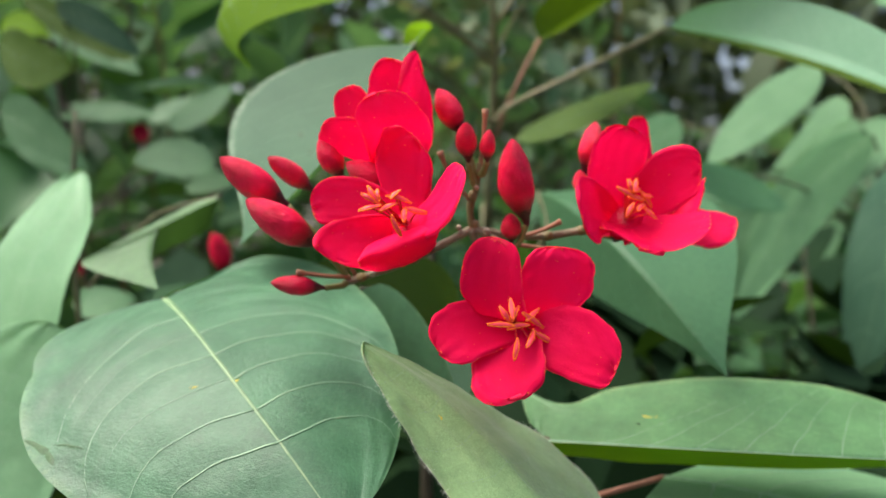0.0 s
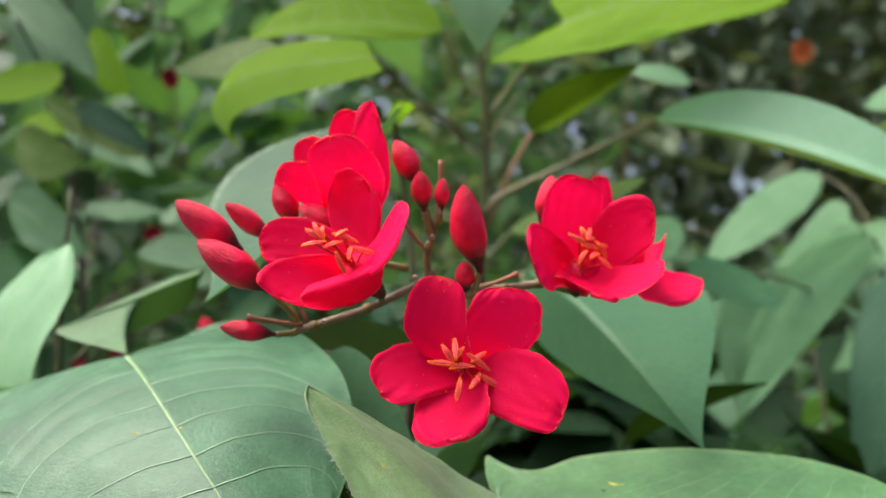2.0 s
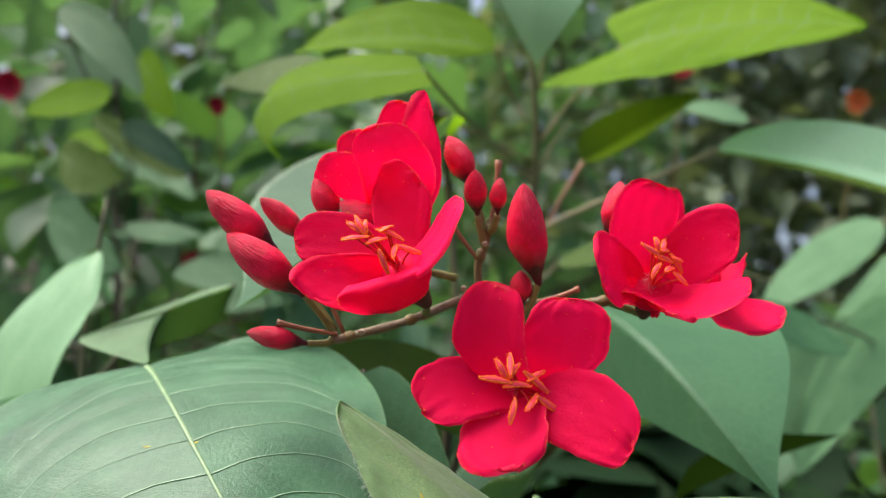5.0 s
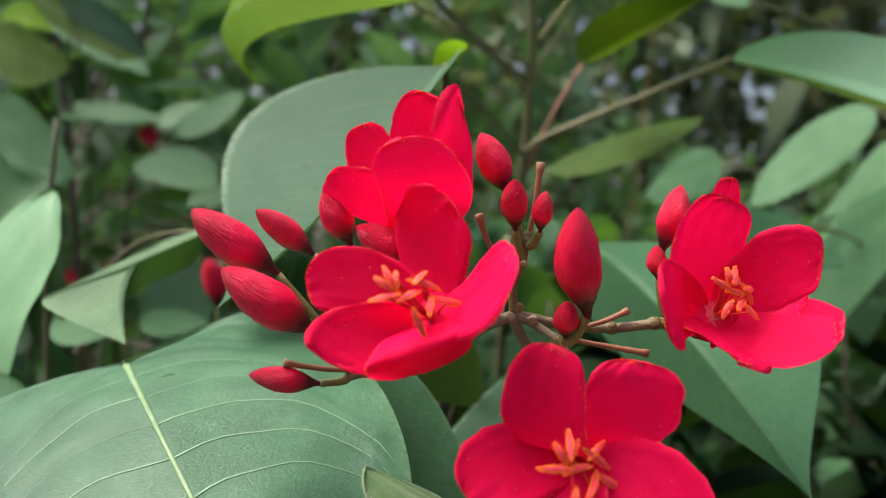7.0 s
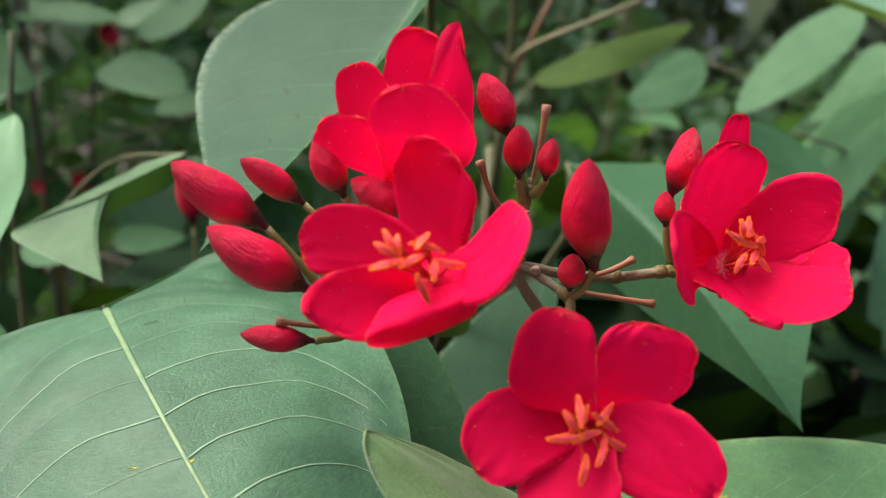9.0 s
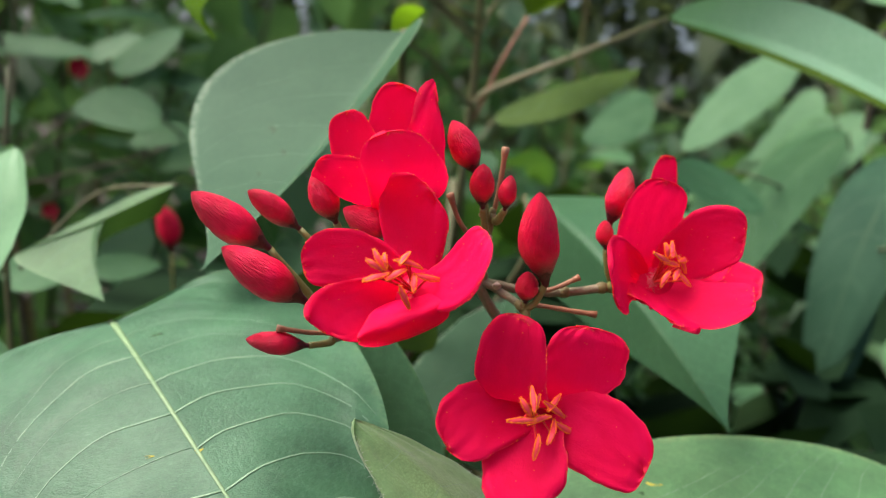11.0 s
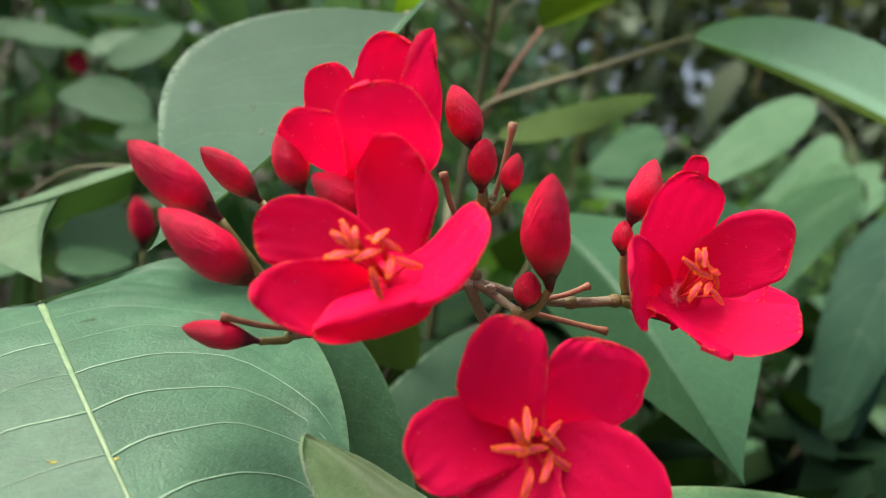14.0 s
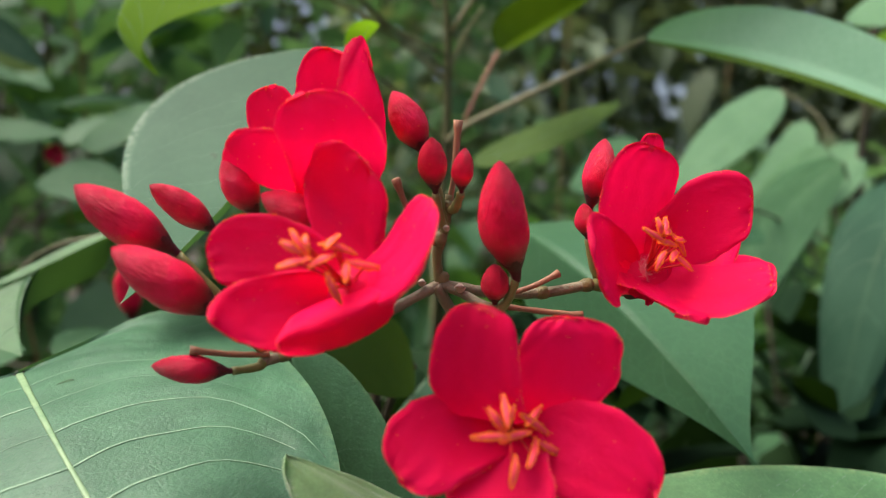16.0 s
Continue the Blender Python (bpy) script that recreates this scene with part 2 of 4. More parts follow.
# lime base colour adds the glow of light shining through the leaf
LEAF_LIME = sheet_material("leaf_backlit_tint", (0.130, 0.260, 0.020), (0.20, 0.350, 0.036), (1.3, 1.35, 0.4), 0.60, 0.7, 35, spec=0.05)
# dark tone for shaded leaves and folds; the shade is in the colour
LEAF_DARK = sheet_material("leaf_dark_for_shade", (0.022, 0.060, 0.036), (0.040, 0.092, 0.056), (1.5, 1.5, 0.35), 0.2, 0.6, 30, spec=0.06)
VEIN = solid_material("vein_pale", (0.13, 0.25, 0.14), (0.21, 0.34, 0.20), 300, 0.5)
VEIN_DIM = solid_material("vein_dim_green", (0.075, 0.180, 0.090), (0.115, 0.235, 0.120), 300, 0.55)
VEIN_LIGHT = solid_material("vein_light_green", (0.17, 0.30, 0.16), (0.25, 0.39, 0.23), 300, 0.5)
VEIN_MID = solid_material("midrib_pale", (0.10, 0.195, 0.085), (0.20, 0.30, 0.145), 300, 0.5)
TEAR = solid_material("torn_leaf_dark", (0.008, 0.042, 0.006), (0.022, 0.085, 0.012), 900, 0.6)
YELLOW = solid_material("leaf_spot_yellow", (0.38, 0.34, 0.03), (0.55, 0.48, 0.06), 900, 0.7)
HEDGE_BLUE = sheet_material("hedge_leaf_bluish", (0.041, 0.108, 0.052), (0.092, 0.204, 0.099), (1.5, 1.5, 0.35), 0.28, 0.42, 20, spec=0.2, island=True)
HEDGE_LEAF = sheet_material("hedge_leaf", (0.060, 0.134, 0.070), (0.116, 0.216, 0.120), (1.35, 1.45, 0.7), 0.40, 0.42, 20, spec=0.2, island=True)
# near-black leaf colour: the deep shade inside the hedge is painted in
HEDGE_SHADED = sheet_material("hedge_leaf_shaded", (0.006, 0.018, 0.008), (0.015, 0.037, 0.016), (1.6, 1.5, 0.3), 0.25, 0.65, 20, spec=0.05, island=True)
# pale grey-green: the haze over the far foliage is put into the colour
FAR_LEAF = sheet_material("far_leaf_hazy", (0.14, 0.19, 0.125), (0.24, 0.30, 0.20), (1.4, 1.4, 0.5), 0.3, 0.6, 6, spec=0.1)
TREE_LEAF = sheet_material("tree_leaf", (0.03, 0.057, 0.023), (0.07, 0.107, 0.043), (1.5, 1.4, 0.3), 0.3, 0.6, 2, island=True)
TREE_BARK = solid_material("tree_bark", (0.06, 0.05, 0.04), (0.14, 0.12, 0.1), 6, 0.85, (1, 1, 0.3), bump=1.0, lumps=40)
SOIL = solid_material("soil", (0.02, 0.017, 0.011), (0.055, 0.045, 0.028), 3, 0.95, bump=1.0, lumps=30)


# ---- mesh helpers; lengths given in millimetres ----
def mm(p):
    return Vector(p) / 1000.0


BASES = {}


def thing(name, base, label, category, group="", kind=""):
    ob = new(name)
    ob.empty_display_size = 0.01
    ob.location = mm(base)
    BASES[ob.name] = ob.location.copy()
    return tagged(ob, label, category, group, kind)


def part(name, verts, faces, material, parent=None, label="", uvs=None, slots=None, origin=None):
    """Links verts and faces, given in world metres, as one mesh under its parent, with its origin at its first end."""
    o = Vector(origin) if origin is not None else Vector(verts[0])
    me = bpy.data.meshes.new(name)
    me.from_pydata([tuple(Vector(v) - o) for v in verts], [], faces)
    mats = material if isinstance(material, (list, tuple)) else [material]
    for m in mats:
        me.materials.append(m)
    if uvs is not None:
        layer = me.uv_layers.new(name="UVMap")
        idx = np.empty(len(me.loops), dtype=np.int32)
        me.loops.foreach_get("vertex_index", idx)
        layer.data.foreach_set("uv", np.asarray(uvs, dtype=np.float32)[idx].ravel())
    me.polygons.foreach_set("use_smooth", np.ones(len(me.polygons), dtype=bool))
    if slots is not None:
        me.polygons.foreach_set("material_index", np.asarray(slots, dtype=np.int32))
    me.update()
    ob = new(name, me)
    if parent is not None:
        ob.parent = parent
        ob.location = o - BASES[parent.name]
    else:
        ob.location = o
    BASES[ob.name] = o
    if label:
        tagged(ob, label)
    return ob


def smooth_line(points, n):
    """A Catmull-Rom line through the points, in n steps a span."""
    p = [Vector(q) for q in points]
    if len(p) == 2:
        return [p[0].lerp(p[1], i / n) for i in range(n + 1)]
    p = [2 * p[0] - p[1], *p, 2 * p[-1] - p[-2]]
    out = []
    for i in range(1, len(p) - 2):
        a, b, c, d = p[i - 1 : i + 3]
        for k in range(n + (i == len(p) - 3)):
            t = k / n
            out.append(0.5 * (2 * b + (c - a) * t + (2 * a - 5 * b + 4 * c - d) * t * t + (3 * b - a - 3 * c + d) * t**3))
    return out


def tube(line, radii, sides=8, flat=1.0, up=None, cap=True, verts=None, faces=None):
    """A tapered tube along the line (metres). flat squeezes it along the second cross axis."""
    verts, faces = ([] if verts is None else verts), ([] if faces is None else faces)
    n0, n = len(verts), len(line)
    side = None
    for i, c in enumerate(line):
        d = (line[min(i + 1, n - 1)] - line[max(i - 1, 0)]).normalized()
        if side is None:
            ref = Vector(up) if up is not None else (Vector((0, 0, 1)) if abs(d.z) < 0.9 else Vector((1, 0, 0)))
            side = d.cross(ref).normalized()
        side = (side - d * side.dot(d)).normalized()
        other = side.cross(d)
        r = radii[i] if hasattr(radii, "__len__") else radii
        for j in range(sides):
            a = 2 * math.pi * j / sides
            verts.append(c + side * (math.cos(a) * r) + other * (math.sin(a) * r * flat))
    for i in range(n - 1):
        for j in range(sides):
            k = (j + 1) % sides
            a, b = n0 + i * sides, n0 + (i + 1) * sides
            faces.append((a + j, a + k, b + k, b + j))
    if cap:
        faces.append(tuple(n0 + j for j in reversed(range(sides))))
        faces.append(tuple(n0 + (n - 1) * sides + j for j in range(sides)))
    return verts, faces


def stalk(name, points, r0, r1, parent, material=None, label="", sides=8, n=6, knot=0.0, flare=0.0):
    line = smooth_line([mm(p) for p in points], n)
    m = len(line) - 1
    rad = [(r0 + (r1 - r0) * i / m) * (1 + knot * noise.noise(line[i] * 900) + flare * (i == m) + flare * 0.6 * (i == m - 1)) / 1000 for i in range(m + 1)]
    v, f = tube(line, rad, sides)
    return part(name, v, f, material or STALK, parent, label)


class Blade:
    """A curved sheet through a base, two widest points and a tip: petals and leaves."""

    def __init__(self, base, left, right, tip, a, b, mid=None, bulge=0.0, cup=0.0, ripple=0.0, quilt=0.0, veins=9, seed=0, gather=0.0, ragged=0.0, roll=0.0, waist=0.0, lobe=0.0, full=0.0, arch=(0.06, 0.25), ear=0.0):
        self.b, self.l, self.r, self.t = (mm(q) for q in (base, left, right, tip))
        self.a, self.e, self.at = a, b, a / (a + b)
        self.peak = self.at**a * (1 - self.at) ** b
        self.half = (self.r - self.l) / 2
        n = (self.t - self.b).cross(self.half)
        self.n = n.normalized()
        if self.n.dot(Vector((0, -0.7, 0.7))) < 0:
            self.n.negate()
        self.mid = (mm(mid) if mid else (self.l + self.r) / 2) + self.n * bulge / 1000
        spine = (mm(mid) if mid else (self.l + self.r) / 2)
        self.sides = (spine - self.l, self.r - spine)
        one, two = (self.mid - self.b).length, (self.t - self.mid).length
        self.node = one / (one + two)
        self.cup, self.ripple, self.quilt, self.veins = cup, ripple, quilt / 1000, veins
        self.seed, self.size, self.gather, self.ragged = seed, self.half.length, gather, ragged
        self.roll, self.waist, self.lobe, self.full, self.arch, self.ear = roll, waist, lobe, full, arch, ear

    def centre(self, u):
        m = self.node
        return self.b * ((u - m) * (u - 1) / m) + self.mid * (u * (u - 1) / (m * (m - 1))) + self.t * (u * (u - m) / (1 - m))

    def width(self, u):
        u = min(max(u, 0.0), 1.0)
        w = (u**self.a * (1 - u) ** self.e) / self.peak
        return self.waist + (1 - self.waist) * w if u < self.at else w

    def point(self, u, v):
        w = self.width(u)
        if self.ragged:
            w *= 1 + self.ragged * (noise.noise(Vector((u * 5.0, self.seed * 1.7, 4.0 if v > 0 else -4.0))) + 0.5 * noise.noise(Vector((u * 14.0, self.seed, 9.0 if v > 0 else -9.0))))
        if self.ear:
            # rounded ears beside the stalk, with a notch after them
            w *= 1 + self.ear * math.exp(-(((u - 0.055) / 0.045) ** 2)) - 0.16 * self.ear * math.exp(-(((u - 0.17) / 0.05) ** 2))
        if self.full and v < 0:
            # one half is the fuller one towards the tip
            w *= 1 + self.full * min(1.0, max(0.0, (u - 0.3) / 0.5))
        cut = 0.0
        if self.ragged:
            # uneven, here and there notched end
            cut = self.ragged * u**6 * (0.9 * max(0.0, noise.noise(Vector((v * 3.2, self.seed * 2.3, 7.0)))) + 0.15 * max(0.0, noise.noise(Vector((v * 9.0, self.seed * 1.1, 3.0)))))
        p = self.centre(u - cut) + self.sides[v > 0] * (w * v)
        if self.lobe:
            # heart-shaped base: the two sides reach back past the stalk
            p = p + (self.b - self.mid) * (self.lobe * (1.0 if v > 0 or not self.full else 0.15) * abs(v) ** 1.3 * (1 - u) ** 3 * min(1.0, u / 0.09) ** 0.6)
        h = self.cup * self.size * w * v * v
        if self.ripple:
            q = Vector((u * 3.1 + self.seed * 7.3, v * 2.3 + self.seed * 3.1, self.seed))
            h += self.ripple * self.size * (noise.noise(q * 1.6) * (0.35 + abs(v) ** 3) + 0.35 * noise.noise(q * 4.5) * abs(v) ** 2)
        if self.gather:
            h += self.gather * self.size * max(0.0, u - 0.75) * 4 * noise.noise(Vector((v * 3, self.seed, 2.2)))
        if self.roll:
            # the margin rolls back a little, more in some places than in others
            d = min(1 - abs(v), (1 - u) * 1.6 * max(0.2, self.at ** 0.5))
            way = 0.6 + 0.9 * noise.noise(Vector((u * 3, v * 2, self.seed * 2.1)))
            h -= self.roll * self.size * max(0.0, 0.14 - d) ** 2 / 0.0196 * way
        if self.quilt:
            turn = self.sweep(abs(v))
            phase = (u - turn) / (1 - turn) * (self.veins + 1)
            fade = min(1.0, 4 * abs(v)) * min(1.0, 6 * (1 - abs(v))) * min(1.0, 8 * (1 - u))
            h += self.quilt * (math.sin(math.pi * phase) ** 2 - 0.5) * fade
        return p + self.n * h

    def sweep(self, v):
        return 1.25 * (self.arch[0] * v + self.arch[1] * v**2.4)

    def normal(self, u, v):
        e = 0.01
        d = (self.point(min(u + e, 0.999), v) - self.point(u - e, v)).cross(self.point(u, v + e) - self.point(u, v - e))
        d.normalize()
        return d if d.dot(self.n) > 0 else -d

    def grid(self, nu, nv, power=1.5):
        verts, uvs, faces = [], [], []
        for i in range(nu + 1):
            s = i / nu
            u = (1 - (1 - s) ** power) if power > 1 else s
            u = u * u * (3 - 2 * u) * 0.35 + u * 0.65 if self.a < 0.6 else u
            for j in range(nv + 1):
                v = -1 + 2 * j / nv
                verts.append(self.point(u, v))
                uvs.append((u, 0.5 + 0.5 * v))
        for i in range(nu):
            for j in range(nv):
                a = i * (nv + 1) + j
                faces.append((a, a + 1, a + nv + 2, a + nv + 1))
        return verts, faces, uvs


# ---- setting: the ground ----
def hill(x, y):
    return 0.06 * noise.noise(Vector((x * 0.25, y * 0.25, 0))) + 0.015 * noise.noise(Vector((x * 2, y * 2, 3)))


gv, gf = [], []
steps = [s * abs(s) ** 2.2 * 600 for s in np.linspace(-1, 1, 61)]
for yy in steps:
    for xx in steps:
        gv.append(Vector((xx, yy, hill(xx, yy) if abs(xx) + abs(yy) < 60 else 0.0)))
for i in range(60):
    for j in range(60):
        a = i * 61 + j
        gf.append((a, a + 1, a + 62, a + 61))
ground = part("ground", gv, gf, SOIL, None, origin=(0, 0, 0))
tagged(ground, "bare brown garden soil in the shade under the shrubs", "ground", kind="structure")


# ---- flowers ----
ANTHERS = [(-1.5, 4.4, -1.1, 1.3), (-2.9, 2.7, -1.6, 0.9), (-0.3, 3.5, -1.0, 1.2), (2.7, 4.0, 1.1, 1.8), (0.6, 2.7, 3.3, 1.2),
           (-4.4, -0.2, -1.1, 0.2), (-1.6, -0.3, 1.2, 0.9), (2.0, 0.4, 1.1, -2.5), (2.4, 0.2, 5.1, -0.9), (-0.7, -4.6, -0.3, -1.8)]


def grain(verts, faces, c, r):
    """One tiny pollen grain."""
    n0 = len(verts)
    for d in ((1, 0, 0), (-1, 0, 0), (0, 1, 0), (0, -1, 0), (0, 0, 1), (0, 0, -1)):
        verts.append(c + Vector(d) * r)
    for a in (0, 1):
        for b in (2, 3):
            for e in (4, 5):
                faces.append((n0 + a, n0 + b, n0 + e) if (a + b + e) % 2 == 0 else (n0 + a, n0 + e, n0 + b))


def dust(blade, rnd, verts, faces):
    """Pollen shed along a petal's margin and here and there on its face."""
    for _ in range(150):
        if rnd.random() < 0.55:
            u, v = rnd.uniform(0.35, 0.995), rnd.choice((-1, 1)) * rnd.uniform(0.97, 1.0)
        else:
            u, v = rnd.uniform(0.985, 1.0), rnd.uniform(-1, 1)
        if noise.noise(Vector((u * 7, v * 4, blade.seed))) > 0.02:
            grain(verts, faces, blade.point(u, v), rnd.uniform(0.00003, 0.00009))
    for _ in range(8):
        u, v = rnd.uniform(0.3, 0.97), rnd.uniform(-0.9, 0.9)
        grain(verts, faces, blade.point(u, v) + blade.normal(u, v) * 0.00004, rnd.uniform(0.00004, 0.00009))


def anther(parent, a, b, out, seed):
    """One coral anther, a pointed boat shape with a crumbly orange rim of pollen down both edges."""
    rnd = random.Random(seed)
    axis = b - a
    side = axis.cross(out).normalized()
    a, b = a + axis * -0.10, b + axis * 0.10
    ln, n = (b - a).length, 12
    bend = rnd.uniform(-0.05, 0.05) * ln
    line = [a.lerp(b, i / n) + out * (0.00030 * math.sin(math.pi * i / n)) + side * (bend * math.sin(math.pi * i / n)) for i in range(n + 1)]
    wide = rnd.uniform(0.00031, 0.00038)
    rad = [wide * (0.10 + 0.9 * math.sin(math.pi * (0.03 + 0.94 * i / n)) ** 0.9) for i in range(n + 1)]
    v, f = tube(line, rad, 10, 0.55, up=out)
    slots = [0] * len(f)
    for s in (-1, 1):
        m = len(f)
        rim = [p + side * (s * r * 0.98) + out * 0.00003 for p, r in zip(line, rad)]
        tube(rim, [0.000092 * (1 + 0.7 * rnd.uniform(-1, 1)) for r in rad], 5, verts=v, faces=f)
        for p in rim:
            for _ in range(3):
                grain(v, f, p + Vector((rnd.gauss(0, 1), rnd.gauss(0, 1), rnd.gauss(0, 1))) * 0.00009, rnd.uniform(0.00004, 0.00008))
        slots += [1] * (len(f) - m)
    return part("anther", v, f, [ANTHER, POLLEN], parent, slots=slots)


def flower(cluster, base, petals, heart, facing, spin, scale, label, joint, bulges, seed, stalk_bend=(0, 0, 0)):
    """A five-petalled flower: short calyx tube, petals, anthers and hairs in its throat, and its stalk."""
    b = mm(base)
    axis = Vector(facing).normalized()
    tube_line = [b - axis * (0.0085 - 0.0095 * i / 6) for i in range(7)]
    v, f = tube(tube_line, [0.0009, 0.0013, 0.0017, 0.0019, 0.0019, 0.0021, 0.0026], 12, cap=False)
    body = part("flower", v, f, BUD_BASE, cluster, label)
    rnd = random.Random(seed)
    pv, pf = [], []
    for i, (le, ri, ti) in enumerate(petals):
        k = Blade(base, le, ri, ti, 0.31, 0.26, None, bulges[i], 0.10, 0.055, seed=seed + i, gather=0.035, ragged=0.07, roll=0.15, waist=0.70)
        # the blade leaves the throat along the tube
        v, f, uv = k.grid(36, 30, 2.0)
        dust(k, rnd, pv, pf)
        part("petal", v, f, RED, body, uvs=uv)
    tagged(part("pollen", pv, pf, POLLEN, body), kind="stuff")
    h = mm(heart) + axis * 0.0007
    e1 = Vector((1, 0, 0))
    e1 = (e1 - axis * e1.x).normalized()
    e2 = axis.cross(e1)
    if e2.z < 0:
        e2 = -e2
    c, s = math.cos(radians(spin)), math.sin(radians(spin))
    for i, (x0, y0, x1, y1) in enumerate(ANTHERS):
        ends = []
        for x, y, lift in ((x0, y0, 0.0), (x1, y1, 0.0007)):
            x, y = (c * x - s * y) * scale / 1000, (s * x + c * y) * scale / 1000
            ends.append(h + e1 * x + e2 * y + axis * (lift + rnd.uniform(-0.0005, 0.0005)))
        anther(body, ends[0], ends[1], axis, seed * 20 + i)
        foot = ends[0].lerp(ends[1], 0.55)
        v, f = tube(smooth_line([b + (foot - b) * 0.05, b.lerp(foot, 0.5) + axis * 0.0006, foot], 4), 0.00016, 5)
        part("filament", v, f, FILAMENT, body)
    tv, tf = tube([b - axis * 0.001, b + axis * 0.0004, b + axis * 0.0012, b + axis * 0.0015], [0.0030, 0.0034, 0.0022, 0.0002], 16)
    part("throat", tv, tf, RED, body, uvs=[(0.3, 0.5)] * len(tv))
    hv, hf = [], []
    for i in range(240):
        a = rnd.uniform(0, 6.28)
        rr = rnd.uniform(0.0002, 0.0020)
        q = b + e1 * (rr * math.cos(a)) + e2 * (rr * math.sin(a)) + axis * 0.0014
        tip = q + axis * rnd.uniform(0.0002, 0.0008) + Vector((rnd.uniform(-1, 1), rnd.uniform(-1, 1), rnd.uniform(-1, 1))) * 0.0006
        tube([q, q.lerp(tip, 0.5), tip], [0.00002, 0.000018, 0.000008], 3, cap=False, verts=hv, faces=hf)
    tagged(part("throat_hair", hv, hf, HAIR, body), kind="stuff")
    start = (b - axis * 0.0085) * 1000
    midp = (start + Vector(joint)) / 2 + Vector(stalk_bend)
    stalk("pedicel", [tuple(start), tuple(midp), joint], 0.6, 0.62, cluster, PEDICEL, knot=0.2)
    return body


def bud(cluster, tip, base, width, seed, joint=None, dark=0.19, label=""):
    """A closed bud: its petals are rolled into a pointed, wrinkled spindle above a dark calyx."""
    t, b = mm(tip), mm(base)
    axis = (t - b)
    ln = axis.length
    axis.normalize()
    e1 = axis.cross(Vector((0.3, 1, 0.2))).normalized()
    e2 = axis.cross(e1)
    rnd = random.Random(seed)
    twist, r = rnd.uniform(2.2, 3.2), width / 2120
    bow = (e1 * rnd.uniform(-1, 1) + e2 * rnd.uniform(-1, 1)) * ln * 0.05

    def girth(s):
        if s < 0.45:
            return 0.17 + 0.83 * math.sin(math.pi / 2 * max(0.0, s) / 0.45) ** 1.2
        x = (s - 0.45) / 0.55
        return max(0.0, 1 - x**2.1) ** 0.74

    def middle(s):
        return b + axis * (ln * s) + bow * math.sin(math.pi * min(1, max(0, s)))

    v, f, uv, sides, rows = [], [], [], 36, 38
    for i in range(rows + 1):
        s = 1 - (1 - i / rows) ** 1.35
        for j in range(sides):
            a = 2 * math.pi * j / sides
            w = (a / (2 * math.pi) * 5 + twist * s * 0.9) % 1.0
            ridge = 0.05 * (1 - w) ** 2 - 0.07 * math.exp(-((w - 0.02) * 14) ** 2)
            turn = a + 2.4 * s
            wr = 0.06 * noise.noise(Vector((math.cos(turn) * 2.6, math.sin(turn) * 2.6, s * 17 + seed))) * min(1, max(0.15, (s - 0.3) * 2.2))
            q = r * (girth(s) * (0.97 + ridge + wr) + (0.02 if i == rows else 0))
            v.append(middle(s) + e1 * (math.cos(a) * q) + e2 * (math.sin(a) * q))
            uv.append((s, j / sides))
    for i in range(rows):
        for j in range(sides):
            k = (j + 1) % sides
            f.append((i * sides + j, i * sides + k, (i + 1) * sides + k, (i + 1) * sides + j))
    f.append(tuple(rows * sides + j for j in range(sides)))
    body = part("bud", v, f, BUD, cluster, label, uvs=uv)
    # the calyx: a short cup with five uneven teeth
    cv, cf = [], []
    for i in range(7):
        for j in range(20):
            a = 2 * math.pi * j / 20
            tooth = 0.6 + 0.4 * abs(math.cos(2.5 * a + seed)) + 0.12 * noise.noise(Vector((a, seed, 1)))
            s = -0.07 + (dark + 0.07) * (i / 6) * tooth
            q = r * (girth(s) * 1.03 if s > 0 else 0.13 + 0.10 * (s + 0.07) / 0.07) + (0.00002 if i < 6 else -0.00004)
            cv.append(middle(s) + e1 * (math.cos(a) * q) + e2 * (math.sin(a) * q))
    for i in range(6):
        for j in range(20):
            k = (j + 1) % 20
            cf.append((i * 20 + j, i * 20 + k, i * 20 + 20 + k, i * 20 + 20 + j))
    part("calyx", cv, cf, BUD_BASE, body)
    if joint:
        m = tuple((b * 1000 + Vector(joint)) / 2 - axis * 1.2)
        stalk("pedicel", [tuple((b - axis * ln * 0.04) * 1000), m, joint], 0.5, 0.62, cluster, PEDICEL, knot=0.25)
    return body


cluster = thing("flower_cluster", (6.8, 133.9, 1178.2), "open cluster of bright red five-petalled flowers and pointed buds", "flowers")
stalk("stem", [(6.3, 133.4, 1178.2), (8.5, 135.2, 1174.1), (11.1, 138, 1169.7), (13.5, 146, 1162), (18, 168, 1151), (20, 195, 1141), (6, 214, 1120), (-9, 225, 1096)], 0.75, 1.3, cluster, STEM_GREY, label="brownish green main flower stem", knot=0.12)
stalk("stem_branch", [(6.8, 133.9, 1178.2), (-2.8, 130.6, 1173.6), (-11.4, 127.6, 1170.8), (-13.6, 126.4, 1170.3)], 0.72, 0.60, cluster, STEM_GREY, knot=0.2)
stalk("stem_branch", [(6.8, 133.9, 1178.2), (13.3, 134.8, 1177), (19.7, 135.5, 1176.9), (25.9, 136.3, 1177.9)], 0.72, 0.68, cluster, STEM_GREY, knot=0.2)
stalk("stem_branch", [(6.8, 133.9, 1178.2), (6.4, 134.3, 1182), (7.4, 134.1, 1185.5), (7.8, 134.5, 1189.3)], 0.68, 0.48, cluster, knot=0.2)
stalk("stem_branch", [(6.8, 133.9, 1178.2), (10.2, 133, 1176.9), (13.6, 129.9, 1175.9)], 0.65, 0.56, cluster, STEM_GREY, knot=0.2)

